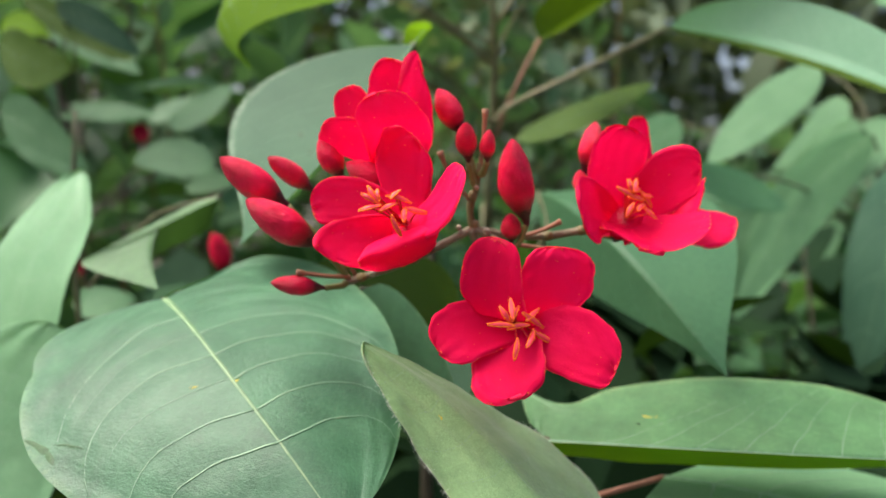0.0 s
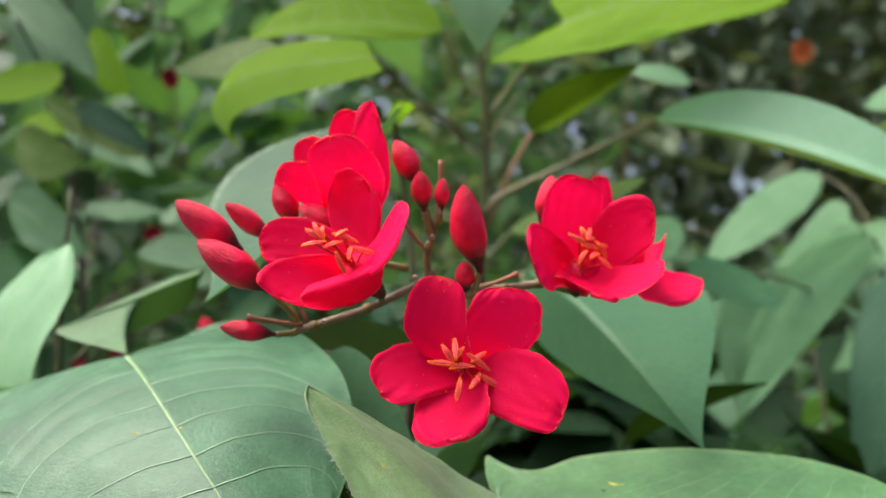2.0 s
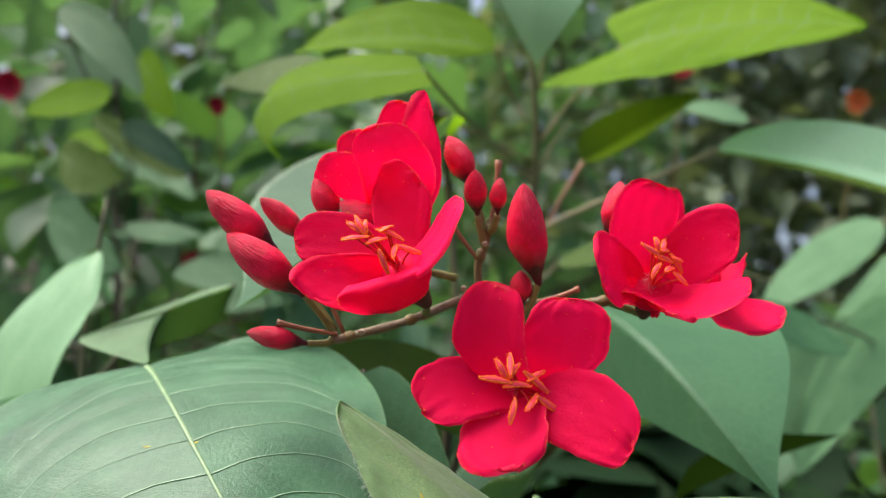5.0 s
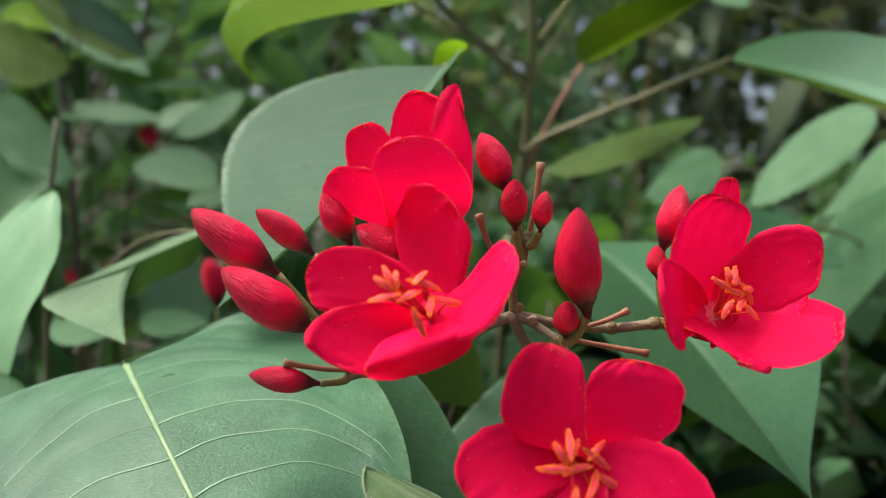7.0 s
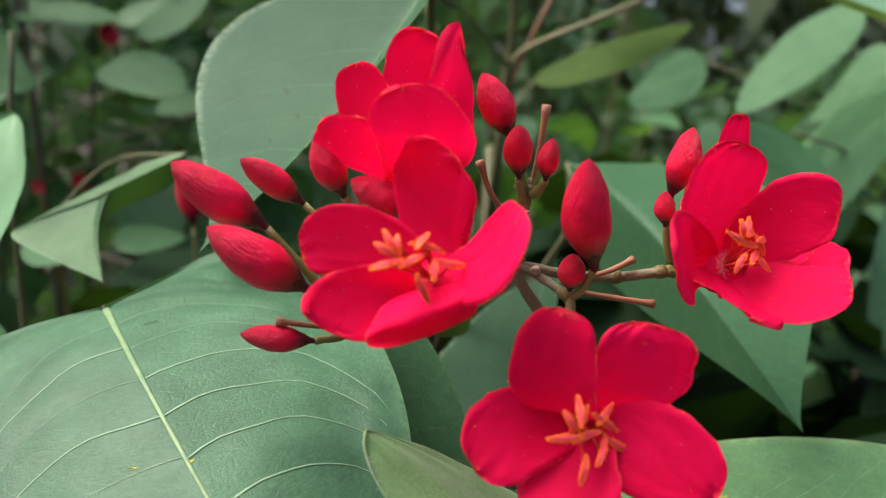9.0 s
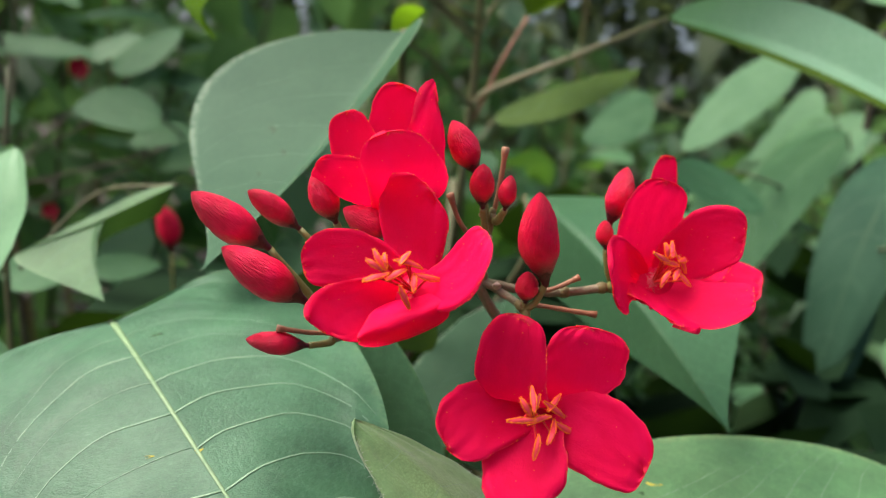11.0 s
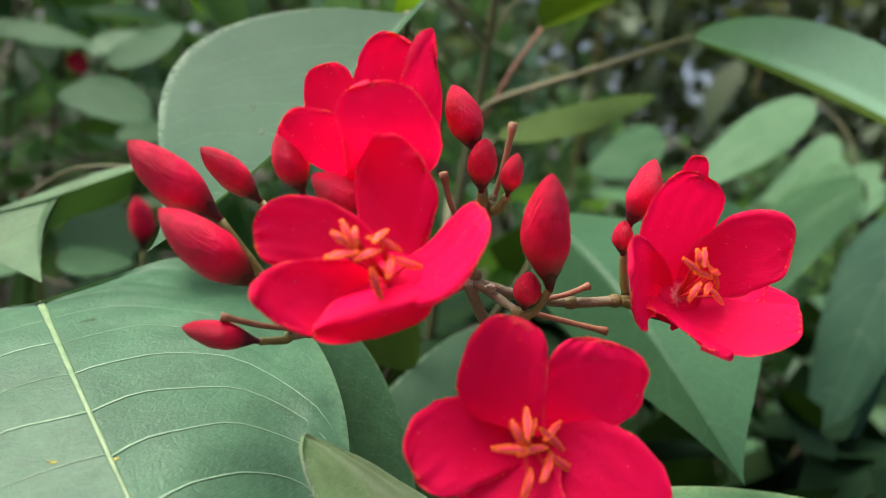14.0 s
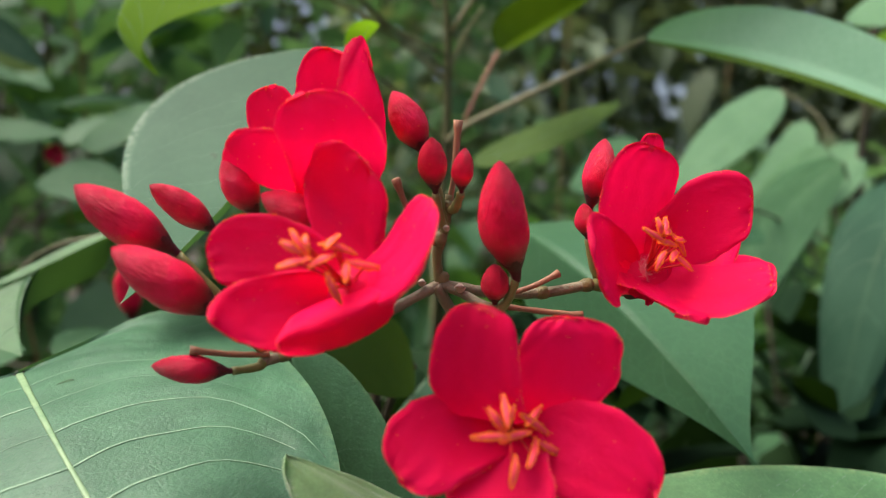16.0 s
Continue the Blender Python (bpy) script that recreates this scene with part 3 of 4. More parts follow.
flower(cluster, (14.3, 116.8, 1167.2), [
    ((6.5, 113.3, 1172.6), (15.6, 113.5, 1170.9), (11.4, 113.9, 1180.8)),
    ((13.7, 116.5, 1173.2), (25.4, 115.7, 1173.3), (20.1, 115.1, 1179.4)),
    ((25.6, 115.0, 1169.5), (21.3, 111.3, 1160.7), (28.6, 109.9, 1162.7)),
    ((18.2, 112.9, 1164.7), (8.0, 107.6, 1160.8), (15.3, 104.9, 1160.4)),
    ((10.6, 110.8, 1164.0), (3.5, 113.6, 1170.2), (3.5, 107.6, 1165.6))],
    (14.8, 111.3, 1167.8), (-0.05, -0.86, 0.5), 0, 1.36, "wide open red flower facing forward, with coral anthers", (13.6, 129.9, 1175.9), (0.6, 0.6, 1.0, 0.8, 0.8), 3)
flower(cluster, (-2.1, 118, 1181.3), [
    ((-7.8, 116.4, 1181.3), (-9.9, 118.3, 1189.0), (-16.5, 116.0, 1184.5)),
    ((-8.0, 122.0, 1193.1), (0.5, 119.3, 1184.9), (-1.0, 118.7, 1194.5)),
    ((1.6, 116.9, 1187.5), (4.7, 109.6, 1184.9), (5.7, 113.2, 1191.5)),
    ((2.8, 113.4, 1182.0), (-8.3, 109.6, 1177.9), (-2.3, 114.8, 1176.5)),
    ((-5.7, 114.0, 1176.3), (-15.2, 111.3, 1181.8), (-11.9, 110.7, 1177.7))],
    (-3.9, 113.6, 1184.6), (-0.3, -0.8, 0.55), 25, 1.24, "cupped red flower with pollen grains on its petals", (-0.7, 131.1, 1174.7), (-1.0, -1.0, -0.4, -0.6, -0.6), 11)
flower(cluster, (-5.2, 129.1, 1189.5), [
    ((-12.0, 127.0, 1190.9), (-8.0, 123.7, 1196.8), (-16.7, 124.6, 1195.6)),
    ((-16.6, 132.1, 1197.4), (-10.0, 132.0, 1200.3), (-14.1, 132.6, 1201.9)),
    ((-11.2, 134.0, 1202.0), (-3.7, 131.4, 1200.4), (-6.1, 130.8, 1206.3)),
    ((-4.8, 126.0, 1203.8), (-1.2, 132.9, 1192.3), (-1.1, 131.8, 1204.3)),
    ((-9.9, 122.6, 1194.6), (0.1, 123.5, 1197.9), (-7.4, 120.9, 1201.1))],
    (-5.7, 128.9, 1196.3), (-0.2, -0.25, 1.0), 60, 0.8, "half open red flower seen from its side", (3.2, 134.1, 1180), (0.8, -0.6, -1.0, 0.6, 1.2), 21)
flower(cluster, (31.9, 133.2, 1180.1), [
    ((30.3, 130.9, 1178.1), (25.7, 128.5, 1188.6), (25.1, 123.5, 1181.1)),
    ((26.1, 130.1, 1192.1), (35.9, 133.8, 1188.8), (32.2, 132.5, 1195.7)),
    ((38.6, 131.8, 1192.9), (39.5, 131.7, 1181.9), (43.4, 130.2, 1188.9)),
    ((39.6, 131.6, 1182.3), (37.7, 123.5, 1178.1), (44.1, 125.0, 1182.1)),
    ((38.0, 124.7, 1177.4), (28.2, 126.7, 1180.4), (33.2, 123.2, 1178.4))],
    (33.1, 129.3, 1184), (0.0, -0.85, 0.5), -20, 1.08, "cupped red flower with wavy petal edges", (25.9, 136.3, 1177.9), (-1.2, -1.2, -1.2, -0.8, -0.6), 31)
flower(cluster, (41.5, 147.3, 1181.9), [
    ((44.9, 143.4, 1174.9), (49.4, 154.8, 1179.5), (55.3, 149.2, 1176)),
    ((44.0, 142.5, 1178.2), (46.4, 147.5, 1185.0), (46.6, 142.0, 1184.6)),
    ((34.1, 149.7, 1190.9), (39.6, 152.4, 1190.9), (36.6, 151.2, 1196.5)),
    ((36.8, 154.4, 1177), (47.4, 159.8, 1176.5), (42.1, 163, 1175.5)),
    ((33.6, 145.8, 1178.3), (33.5, 152.2, 1186.7), (30.4, 151.1, 1182.5))],
    (43, 150, 1182.6), (0.2, -0.8, 0.5), 40, 0.8, "red flower standing behind another flower", (25.9, 136.3, 1177.9), (-0.8, -0.8, -0.8, -0.6, -0.6), 41)

for n, (tip, base, width, joint) in enumerate([
    ((-32.4, 122.4, 1191.1), (-23.3, 126.2, 1183.3), 5.6, (-13.6, 127.4, 1171.5)),
    ((-27.4, 118.9, 1185.1), (-17.5, 122.9, 1177.2), 5.9, (-13.6, 126.8, 1171.1)),
    ((-26.4, 128, 1190.6), (-20.1, 131.9, 1184.7), 3.9, (-8.9, 130.9, 1174.4)),
    ((-17.2, 126, 1194.2), (-14.1, 127, 1187.5), 4.3, (-7.9, 130.9, 1175.4)),
    ((-12.6, 123, 1190.4), (-5.6, 125.3, 1187.1), 4.5, (-3.3, 131.1, 1176.4)),
    ((0.8, 134, 1201.6), (4.7, 134.1, 1194.4), 4.6, (7.4, 134.1, 1185.6)),
    ((5.6, 130.6, 1196.4), (6.1, 132.1, 1190), 3.8, (7.4, 134.1, 1185)),
    ((9.5, 129.8, 1195.3), (9.2, 131.1, 1190.2), 2.8, (7.8, 134.5, 1187.7)),
    ((13.1, 124.9, 1194.3), (15.7, 128.4, 1180.9), 6.1, (13.6, 129.9, 1175.9)),
    ((13.2, 128.4, 1182), (13.4, 129.6, 1177.1), 3.6, (13.1, 129.9, 1176.2)),
    ((-25, 121.8, 1171.2), (-17.1, 124.5, 1169.8), 3.5, (-13.6, 126.4, 1170.3)),
    ((27.3, 138.8, 1196.2), (25.7, 138.2, 1187.5), 4.4, (27.2, 138.6, 1178.3)),
    ((24.8, 137.6, 1188.1), (25.5, 137.7, 1183.7), 2.9, (27, 138, 1178.7)),
]):
    bud(cluster, tip, base, width, 100 + n, joint)

for line in ([(-12.9, 126.4, 1171.2), (-16.7, 124.5, 1171.8), (-21, 123, 1172.7)], [(15.7, 133.4, 1177.3), (18.7, 134.2, 1178.2), (21.7, 135.7, 1179.4)],
             [(14.6, 131.1, 1176.2), (19.8, 132, 1175.4), (24.4, 132.6, 1174.8)], [(7.8, 134.5, 1187.7), (8.4, 134.6, 1192.8), (8.7, 134.4, 1198.3)],
             [(6.3, 134.2, 1183.1), (3, 133.4, 1187.2), (1.3, 132.9, 1191.3)], [(-12.3, 127.5, 1171.3), (-14.8, 127.2, 1176.5), (-16.5, 126.7, 1181.2)]):
    stalk("pedicel_stub", line, 0.36, 0.40, cluster, STUB, "pinkish stalk whose flower has dropped", knot=0.15, flare=0.45)
# swollen joints where stalks have left the stem
for p, d, r in (((-11.4, 127.6, 1170.8), (-1, -0.2, -0.3), 0.82), ((-2.8, 130.6, 1173.6), (-1, -0.3, -0.4), 0.86), ((19.7, 135.5, 1176.9), (1, 0, 0.1), 0.84), ((25.4, 136.3, 1177.8), (1, 0, 0.2), 0.88),
                ((6.8, 134.1, 1183.8), (0.1, 0, 1), 0.78), ((7.7, 134.3, 1187.7), (0.1, 0, 1), 0.70), ((7, 134.3, 1178.8), (0.1, 0.2, 1), 0.98), ((12.9, 130.3, 1176.1), (0.7, -0.6, -0.3), 0.78)):
    c, d = mm(p), Vector(d).normalized() * 0.0009
    v, f = tube([c - d, c - d * 0.5, c - d * 0.1, c + d * 0.1, c + d * 0.5, c + d], [r * k / 1000 for k in (0.72, 0.92, 1.06, 1.0, 1.04, 0.70)], 10)
    part("joint", v, f, STALK, cluster)
for p, r in (((7.5, 132.3, 1185.5), 0.5), ((9.3, 133, 1178), 0.75), ((4.6, 132.8, 1178.6), 0.6), ((-9.4, 127, 1171.7), 0.6), ((6, 132.8, 1188.6), 0.45)):
    c = mm(p)
    v, f = tube([c - Vector((0, r / 1500, 0)), c, c + Vector((0, -r / 2000, r / 3000))], [r / 1300, r / 1000, r / 1600], 10)
    part("scar", v, f, SCAR, cluster, "pale round scar of a dropped flower")


# ---- leaves ----
def leaf(parent, base, left, right, tip, material=None, label="", a=0.5, b=0.95, veins=8, nu=34, nv=22, thick=1.0, petiole=None, petiole_mat=None, under=None, under_mat=None, marks=(), hairs=0, petiole_r=0.8, weak=(), vein_mat=None, **kw):
    """An ovate pointed leaf with a raised midrib and arching side veins, and its stalk."""
    material = material or LEAF
    pale = material in (LEAF_FRESH, LEAF_SOFT, LEAF_SHEEN, LEAF_MID, LEAF_PALE, LEAF_SHADE)
    k = Blade(base, left, right, tip, a, b, veins=veins, **kw)
    v, f, uv = k.grid(nu, nv, 1.25)
    slots = None
    if under:
        # the margin that has rolled over shows its underside
        slots = [1 if (uv[q[0]][1] * 2 - 1) * under[0] > under[1] and (uv[q[2]][1] * 2 - 1) * under[0] > under[1] else 0 for q in f]
    body = part("leaf", v, f, [material, under_mat or UNDERSIDE] if under else material, parent, label, uvs=uv, slots=slots)
    for u0, v0, u1, v1, wide, mt in marks:
        # a small mark lying on the blade: tear, scorch or speck
        strip, m = [], 9
        for i in range(m + 1):
            x = i / m
            uu, vv = u0 + (u1 - u0) * x, v0 + (v1 - v0) * x + 0.03 * math.sin(math.pi * x)
            p, nn = k.point(uu, vv), k.normal(uu, vv)
            e = (k.point(uu + 0.01, vv) - p if abs(v1 - v0) > abs(u1 - u0) else k.point(uu, vv + 0.01) - p).normalized()
            w = wide / 2000 * (0.25 + math.sin(math.pi * x) ** 0.6) * (1 + 0.4 * noise.noise(Vector((x * 5, u0 * 30, v0))))
            strip += [p + e * w + nn * 0.00006, p + nn * 0.00012, p - e * w + nn * 0.00006]
        part("blemish", strip, [(i * 3 + j, i * 3 + j + 1, i * 3 + j + 4, i * 3 + j + 3) for i in range(m) for j in (0, 1)], mt, body, "small mark on the leaf")
    if hairs:
        rnd = random.Random(5)
        hv, hf = [], []
        for _ in range(hairs):
            uu, vv = rnd.uniform(0.05, 0.98), rnd.choice((-1, 1))
            p = k.point(uu, vv)
            d = ((p - k.point(uu, vv * 0.95)).normalized() + Vector((rnd.gauss(0, 0.5), rnd.gauss(0, 0.5), rnd.gauss(0, 0.5)))).normalized()
            e = p + d * rnd.uniform(0.0004, 0.0009)
            tube([p, p.lerp(e, 0.5), e], [0.000015, 0.000012, 0.000005], 3, cap=False, verts=hv, faces=hf)
        tagged(part("margin_hair", hv, hf, LEAF_HAIR, body), kind="stuff")
    size = k.size
    line = [k.point(u, 0) + k.normal(max(u, 0.02), 0.0) * size * 0.0015 for u in np.linspace(0.0, 0.985, 26)]
    mv, mf = tube(line, [size * thick * (0.023 - 0.019 * (i / 25) ** 0.8) * (1 + 0.22 * noise.noise(Vector((i * 0.9, size * 900, 1.5)))) for i in range(26)], 8, 0.3, up=k.n)
    part("midrib", mv, mf, vein_mat or (VEIN_LIGHT if pale else VEIN_MID), body)
    for s in (-1, 1):
        if under and s == under[0] and under[1] < 0.5:
            continue
        for i in range(1, veins + 1):
            u0 = i / (veins + 1)
            if u0 > 0.88:
                continue
            pts, slim = [], 0.42 if s * i in weak else 1.0
            for q in np.linspace(0.0, 0.93 if slim == 1 else 0.72, 14):
                u = u0 + k.sweep(q) * (1 - u0) + 0.012 * noise.noise(Vector((q * 4, i * 3.3, s + kw.get("seed", 0))))
                if u < 0.985:
                    pts.append(k.point(u, s * q) + k.normal(u, s * q) * size * 0.0018)
            if len(pts) > 3:
                m = len(pts)
                rv, rf = tube(pts, [size * thick * slim * 0.0075 * (1 - 0.72 * j / m) for j in range(m)], 6, 0.32, up=k.n)
                part("vein", rv, rf, vein_mat or (VEIN_LIGHT if pale else VEIN), body)
    if petiole:
        stalk("petiole", [base, *petiole], petiole_r, petiole_r * 1.3, parent, petiole_mat or PETIOLE)
    return body


branch = thing("flowering_branch", (-5.7, 213.5, 1025.3), "leafy shrub branch with large blue-green leaves under the flower cluster", "branch")
# stem and several leaf stalks take the dark bark tone as painted shade
stalk("stem", [(-8, 224, 1158.4), (-9.9, 224.5, 1092.9), (-8, 214, 1000), (-10, 240, 700), (-10, 300, -60)], 1.0, 4.0, branch, BARK_SHADED, sides=10)
leaf(branch, (-55.7, 150.2, 1159.5), (-60.3, 113.5, 1151), (-11.6, 146.3, 1163.2), (-9.1, 97.6, 1143.1), label="broad blue-green leaf with pale arching veins", a=0.36, b=0.53, mid=(-32.3, 120, 1156), veins=8, nu=90, nv=64, bulge=0.5, cup=-0.11, lobe=0.24, full=0.4, quilt=0.17, arch=(0.03, 0.52), weak=(1, 2, -1, -3, -5), marks=((0.55, -0.99, 0.66, -0.93, 1.3, TEAR), (0.60, -0.88, 0.64, -0.80, 0.5, TEAR), (0.62, -0.83, 0.66, -0.78, 0.4, TEAR), (0.17, 0.12, 0.19, 0.19, 0.7, TEAR), (0.56, -0.01, 0.568, -0.01, 0.45, YELLOW), (0.55, -0.2, 0.557, -0.2, 0.4, YELLOW), (0.42, 0.9, 0.435, 0.91, 0.4, TEAR)), ripple=0.035, seed=1, thick=0.85, petiole=[(-55.2, 156.2, 1146.1), (-40.8, 188.7, 1107.4), (-10.6, 228.7, 1023.2)], petiole_mat=BARK_SHADED)
leaf(branch, (28.6, 87.8, 1135.5), (6.2, 100.2, 1146.6), (23.8, 127.2, 1141.5), (-9, 115.4, 1163.9), LEAF_PALE, "pale green leaf folded along its midrib, with a rounded tip", a=0.46, b=0.58, mid=(9.8, 110.9, 1151.3), veins=7, nu=40, nv=30, cup=-0.08, ripple=0.10, quilt=0.12, seed=2, hairs=1300, marks=((0.72, -0.3, 0.73, -0.28, 0.5, YELLOW),), thick=0.25, petiole=[(27.1, 114.7, 1128.2), (10, 157.4, 1101.4), (-10.7, 239.1, 1064.1)])
leaf(branch, (20.7, 133.2, 1140), (54.8, 155, 1144.8), (36.5, 139.6, 1133.2), (96.3, 137.2, 1136.9), LEAF_FRESH, "bright green leaf folded along its midrib, the near half hanging", a=0.63, b=0.38, mid=(57.5, 131.9, 1139.9), veins=8, nu=80, nv=40, lobe=0.30, ear=1.0, arch=(0.48, 0.0), under=(1, 0.02), under_mat=UNDERSIDE_LIT, marks=((0.27, -0.5, 0.30, -0.47, 1.0, YELLOW), (0.24, -0.4, 0.25, -0.39, 0.6, TEAR)), quilt=0.12, ripple=0.05, seed=3, thick=0.8, petiole=[(7, 170.1, 1124.4), (-7.7, 224.6, 1092.9)])
leaf(branch, (22, 231.7, 1169.7), (68.4, 197.6, 1169.1), (33, 194.3, 1150.1), (59.6, 160.7, 1141.9), LEAF_PLAIN, "drooping blue-green leaf ending in a sharp tip", a=0.79, b=1.3, mid=(35.6, 191.3, 1166.5), veins=7, nu=40, nv=26, cup=0.04, seed=4, thick=0.2, vein_mat=VEIN_DIM, petiole=[(23.1, 217.7, 1158.5), (1.9, 228.3, 1113.4)])
leaf(branch, (-11.6, 207.6, 1210.8), (-57.9, 199.7, 1192.4), (-13.3, 173.1, 1202.1), (-40.2, 149.8, 1170.2), LEAF_REAR, "broad grey-green leaf standing behind the flowers", a=0.55, b=1.48, bulge=0, veins=7, nu=40, nv=26, cup=0, marks=((0.42, -0.42, 0.44, -0.38, 0.9, TEAR), (0.50, -0.25, 0.52, -0.22, 0.7, TEAR), (0.60, -0.35, 0.615, -0.33, 0.6, TEAR)), seed=5, thick=0.2, petiole=[(-12.7, 228.4, 1197.1), (-8, 225.1, 1163.9)], mid=(-23.3, 190.6, 1191.2))
leaf(branch, (-17.1, 160.1, 1159.5), (1.3, 146.7, 1150.5), (-13.7, 153.8, 1135.8), (4.6, 141.5, 1131.7), LEAF, "mid-green leaf half hidden under a larger leaf", a=0.5, b=0.7, veins=6, nu=24, nv=16, seed=6, thick=0.3, vein_mat=VEIN_DIM, petiole=[(-15.3, 191, 1148.1), (-9.1, 226.3, 1113.6)], petiole_mat=BARK_SHADED)
leaf(branch, (17.9, 210.8, 1147.9), (-17.7, 181.6, 1117.3), (14.8, 170.1, 1144.5), (5.1, 151.5, 1139.4), LEAF_REAR, "shaded green leaf beneath the flowers", a=0.6, b=0.63, mid=(4.7, 161.2, 1123.2), veins=6, nu=24, nv=16, seed=7, thick=0.3, vein_mat=VEIN_DIM, petiole=[(8, 219, 1136), (-9.2, 227.1, 1102.2)], petiole_mat=BARK_SHADED)
# olive tone stands for the shade behind the flowers
leaf(branch, (1, 207.1, 1141.6), (-15.2, 187.1, 1163), (-11.8, 172, 1149.7), (-30, 173.2, 1161.1), LEAF_OLIVE, "leaf behind the flowers, coloured dull olive for shade", a=0.5, b=0.7, veins=6, nu=24, nv=16, seed=11, thick=0.3, vein_mat=UNDERSIDE, petiole=[(-4, 216, 1132), (-9.5, 224, 1112)], petiole_mat=BARK_SHADED)
# the pale material here stands for sky reflected off the blade
leaf(branch, (44.4, 145.1, 1127.5), (85.7, 167.4, 1119.9), (50.3, 113.7, 1132.6), (112, 121.8, 1123), LEAF_SOFT, "grey-green leaf below another leaf, paled for reflected sky", a=0.45, b=0.8, veins=7, nu=24, nv=18, seed=8, petiole=[(29.3, 147.8, 1120.3), (-1.3, 191.1, 1082.8), (-9.6, 227.9, 1034.6)], petiole_mat=PETIOLE_RED, petiole_r=0.55)

left_shoot = thing("leafy_shoot", (-110, 200, 0), "leafy green shoot beside the flowering branch", "shoot", "side shoots")
stalk("stem", [(-118.8, 237.2, 1191.8), (-119.4, 228.6, 1126.3), (-112, 215, 900), (-110, 240, -60)], 0.6, 1.4, left_shoot, STEM_GREEN)
leaf(left_shoot, (-109.2, 180.9, 1126.2), (-125.8, 206.7, 1159.1), (-91.8, 189.2, 1163.9), (-103, 208.6, 1177.3), LEAF_SOFT, "upright pale green leaf with a rounded tip", a=0.66, b=0.57, thick=0.4, veins=6, nu=26, nv=18, cup=0, ripple=0.08, seed=9, petiole=[(-113.4, 204.2, 1114.2), (-122, 228.9, 1093.2)], mid=(-108.6, 197.7, 1162.5))
# the turned-away half is coloured dark to show it in shade
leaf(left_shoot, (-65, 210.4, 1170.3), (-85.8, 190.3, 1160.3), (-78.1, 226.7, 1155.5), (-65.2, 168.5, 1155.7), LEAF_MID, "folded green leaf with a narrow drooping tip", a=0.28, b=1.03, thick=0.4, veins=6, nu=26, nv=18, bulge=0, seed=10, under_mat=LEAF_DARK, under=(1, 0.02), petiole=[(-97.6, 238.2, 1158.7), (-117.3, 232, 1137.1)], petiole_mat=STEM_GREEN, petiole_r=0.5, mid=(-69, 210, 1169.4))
leaf(left_shoot, (-108.1, 151.5, 1094.9), (-128.5, 167.1, 1124.2), (-88.9, 164.5, 1116.7), (-96.2, 176.4, 1144.5), LEAF_SOFT, "pale green leaf with a rounded end beside a broad leaf", a=0.5, b=0.5, thick=0.35, veins=7, nu=34, nv=26, cup=-0.08, quilt=0.2, ripple=0.05, seed=12, petiole=[(-118.5, 186.1, 1106.6), (-125.4, 227.7, 1034.6)])

rear = thing("rear_shoot", (14, 430, 0), "upright shoot with bright young leaves around its stem", "shoot")
stalk("stem", [(1.5, 296, 1285), (4.9, 301.5, 1243.5), (6.9, 303.4, 1222), (7.4, 305, 1195), (6.4, 306, 1172), (6, 308, 1148), (5, 335, 1112), (4, 395, 1040), (14, 430, -60)], 0.9, 2.4, rear, PETIOLE, "slender dark green stem", sides=10)
# lime leaves: their backlit brightness comes partly from the base colour
leaf(rear, (-5.5, 264.2, 1245.2), (-25.8, 277.3, 1263.4), (-32.8, 248, 1240.4), (-73.3, 272.4, 1244.9), LEAF_LIME, "leaf coloured bright yellow-green as if lit from above", a=0.40, b=0.65, mid=(-24.9, 260.9, 1247.5), thick=0.4, veins=7, nu=30, nv=20, ripple=0.06, seed=14, petiole=[(-3, 300, 1238), (4.2, 303, 1228)], petiole_mat=PETIOLE_PALE, petiole_r=0.6)
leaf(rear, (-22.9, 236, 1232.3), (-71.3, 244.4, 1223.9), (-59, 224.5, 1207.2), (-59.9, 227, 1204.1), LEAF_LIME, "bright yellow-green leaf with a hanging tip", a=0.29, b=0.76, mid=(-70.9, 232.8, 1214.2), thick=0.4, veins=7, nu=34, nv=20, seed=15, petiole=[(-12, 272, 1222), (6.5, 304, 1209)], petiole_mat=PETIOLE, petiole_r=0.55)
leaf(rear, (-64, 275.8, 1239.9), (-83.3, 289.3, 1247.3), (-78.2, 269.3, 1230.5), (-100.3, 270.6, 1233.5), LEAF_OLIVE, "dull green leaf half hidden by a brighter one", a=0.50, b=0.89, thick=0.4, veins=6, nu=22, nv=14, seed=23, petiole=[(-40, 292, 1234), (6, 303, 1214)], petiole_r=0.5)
leaf(rear, (11.8, 237.6, 1258.6), (-3.6, 212.1, 1250.9), (20.6, 217.6, 1244), (10, 208, 1228.4), LEAF_SHADE, "pale blue-green hanging leaf", a=0.49, b=0.92, mid=(8.3, 213.7, 1247.2), thick=0.4, veins=6, nu=26, nv=18, seed=16, petiole=[(10, 285, 1257), (7, 302, 1240)], petiole_mat=PETIOLE_PALE, petiole_r=0.6)
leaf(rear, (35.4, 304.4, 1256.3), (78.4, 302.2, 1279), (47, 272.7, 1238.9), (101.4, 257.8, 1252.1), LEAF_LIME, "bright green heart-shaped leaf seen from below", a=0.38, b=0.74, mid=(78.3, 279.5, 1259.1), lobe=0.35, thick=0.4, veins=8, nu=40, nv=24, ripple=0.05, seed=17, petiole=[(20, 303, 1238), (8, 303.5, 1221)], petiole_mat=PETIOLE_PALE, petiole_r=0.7)
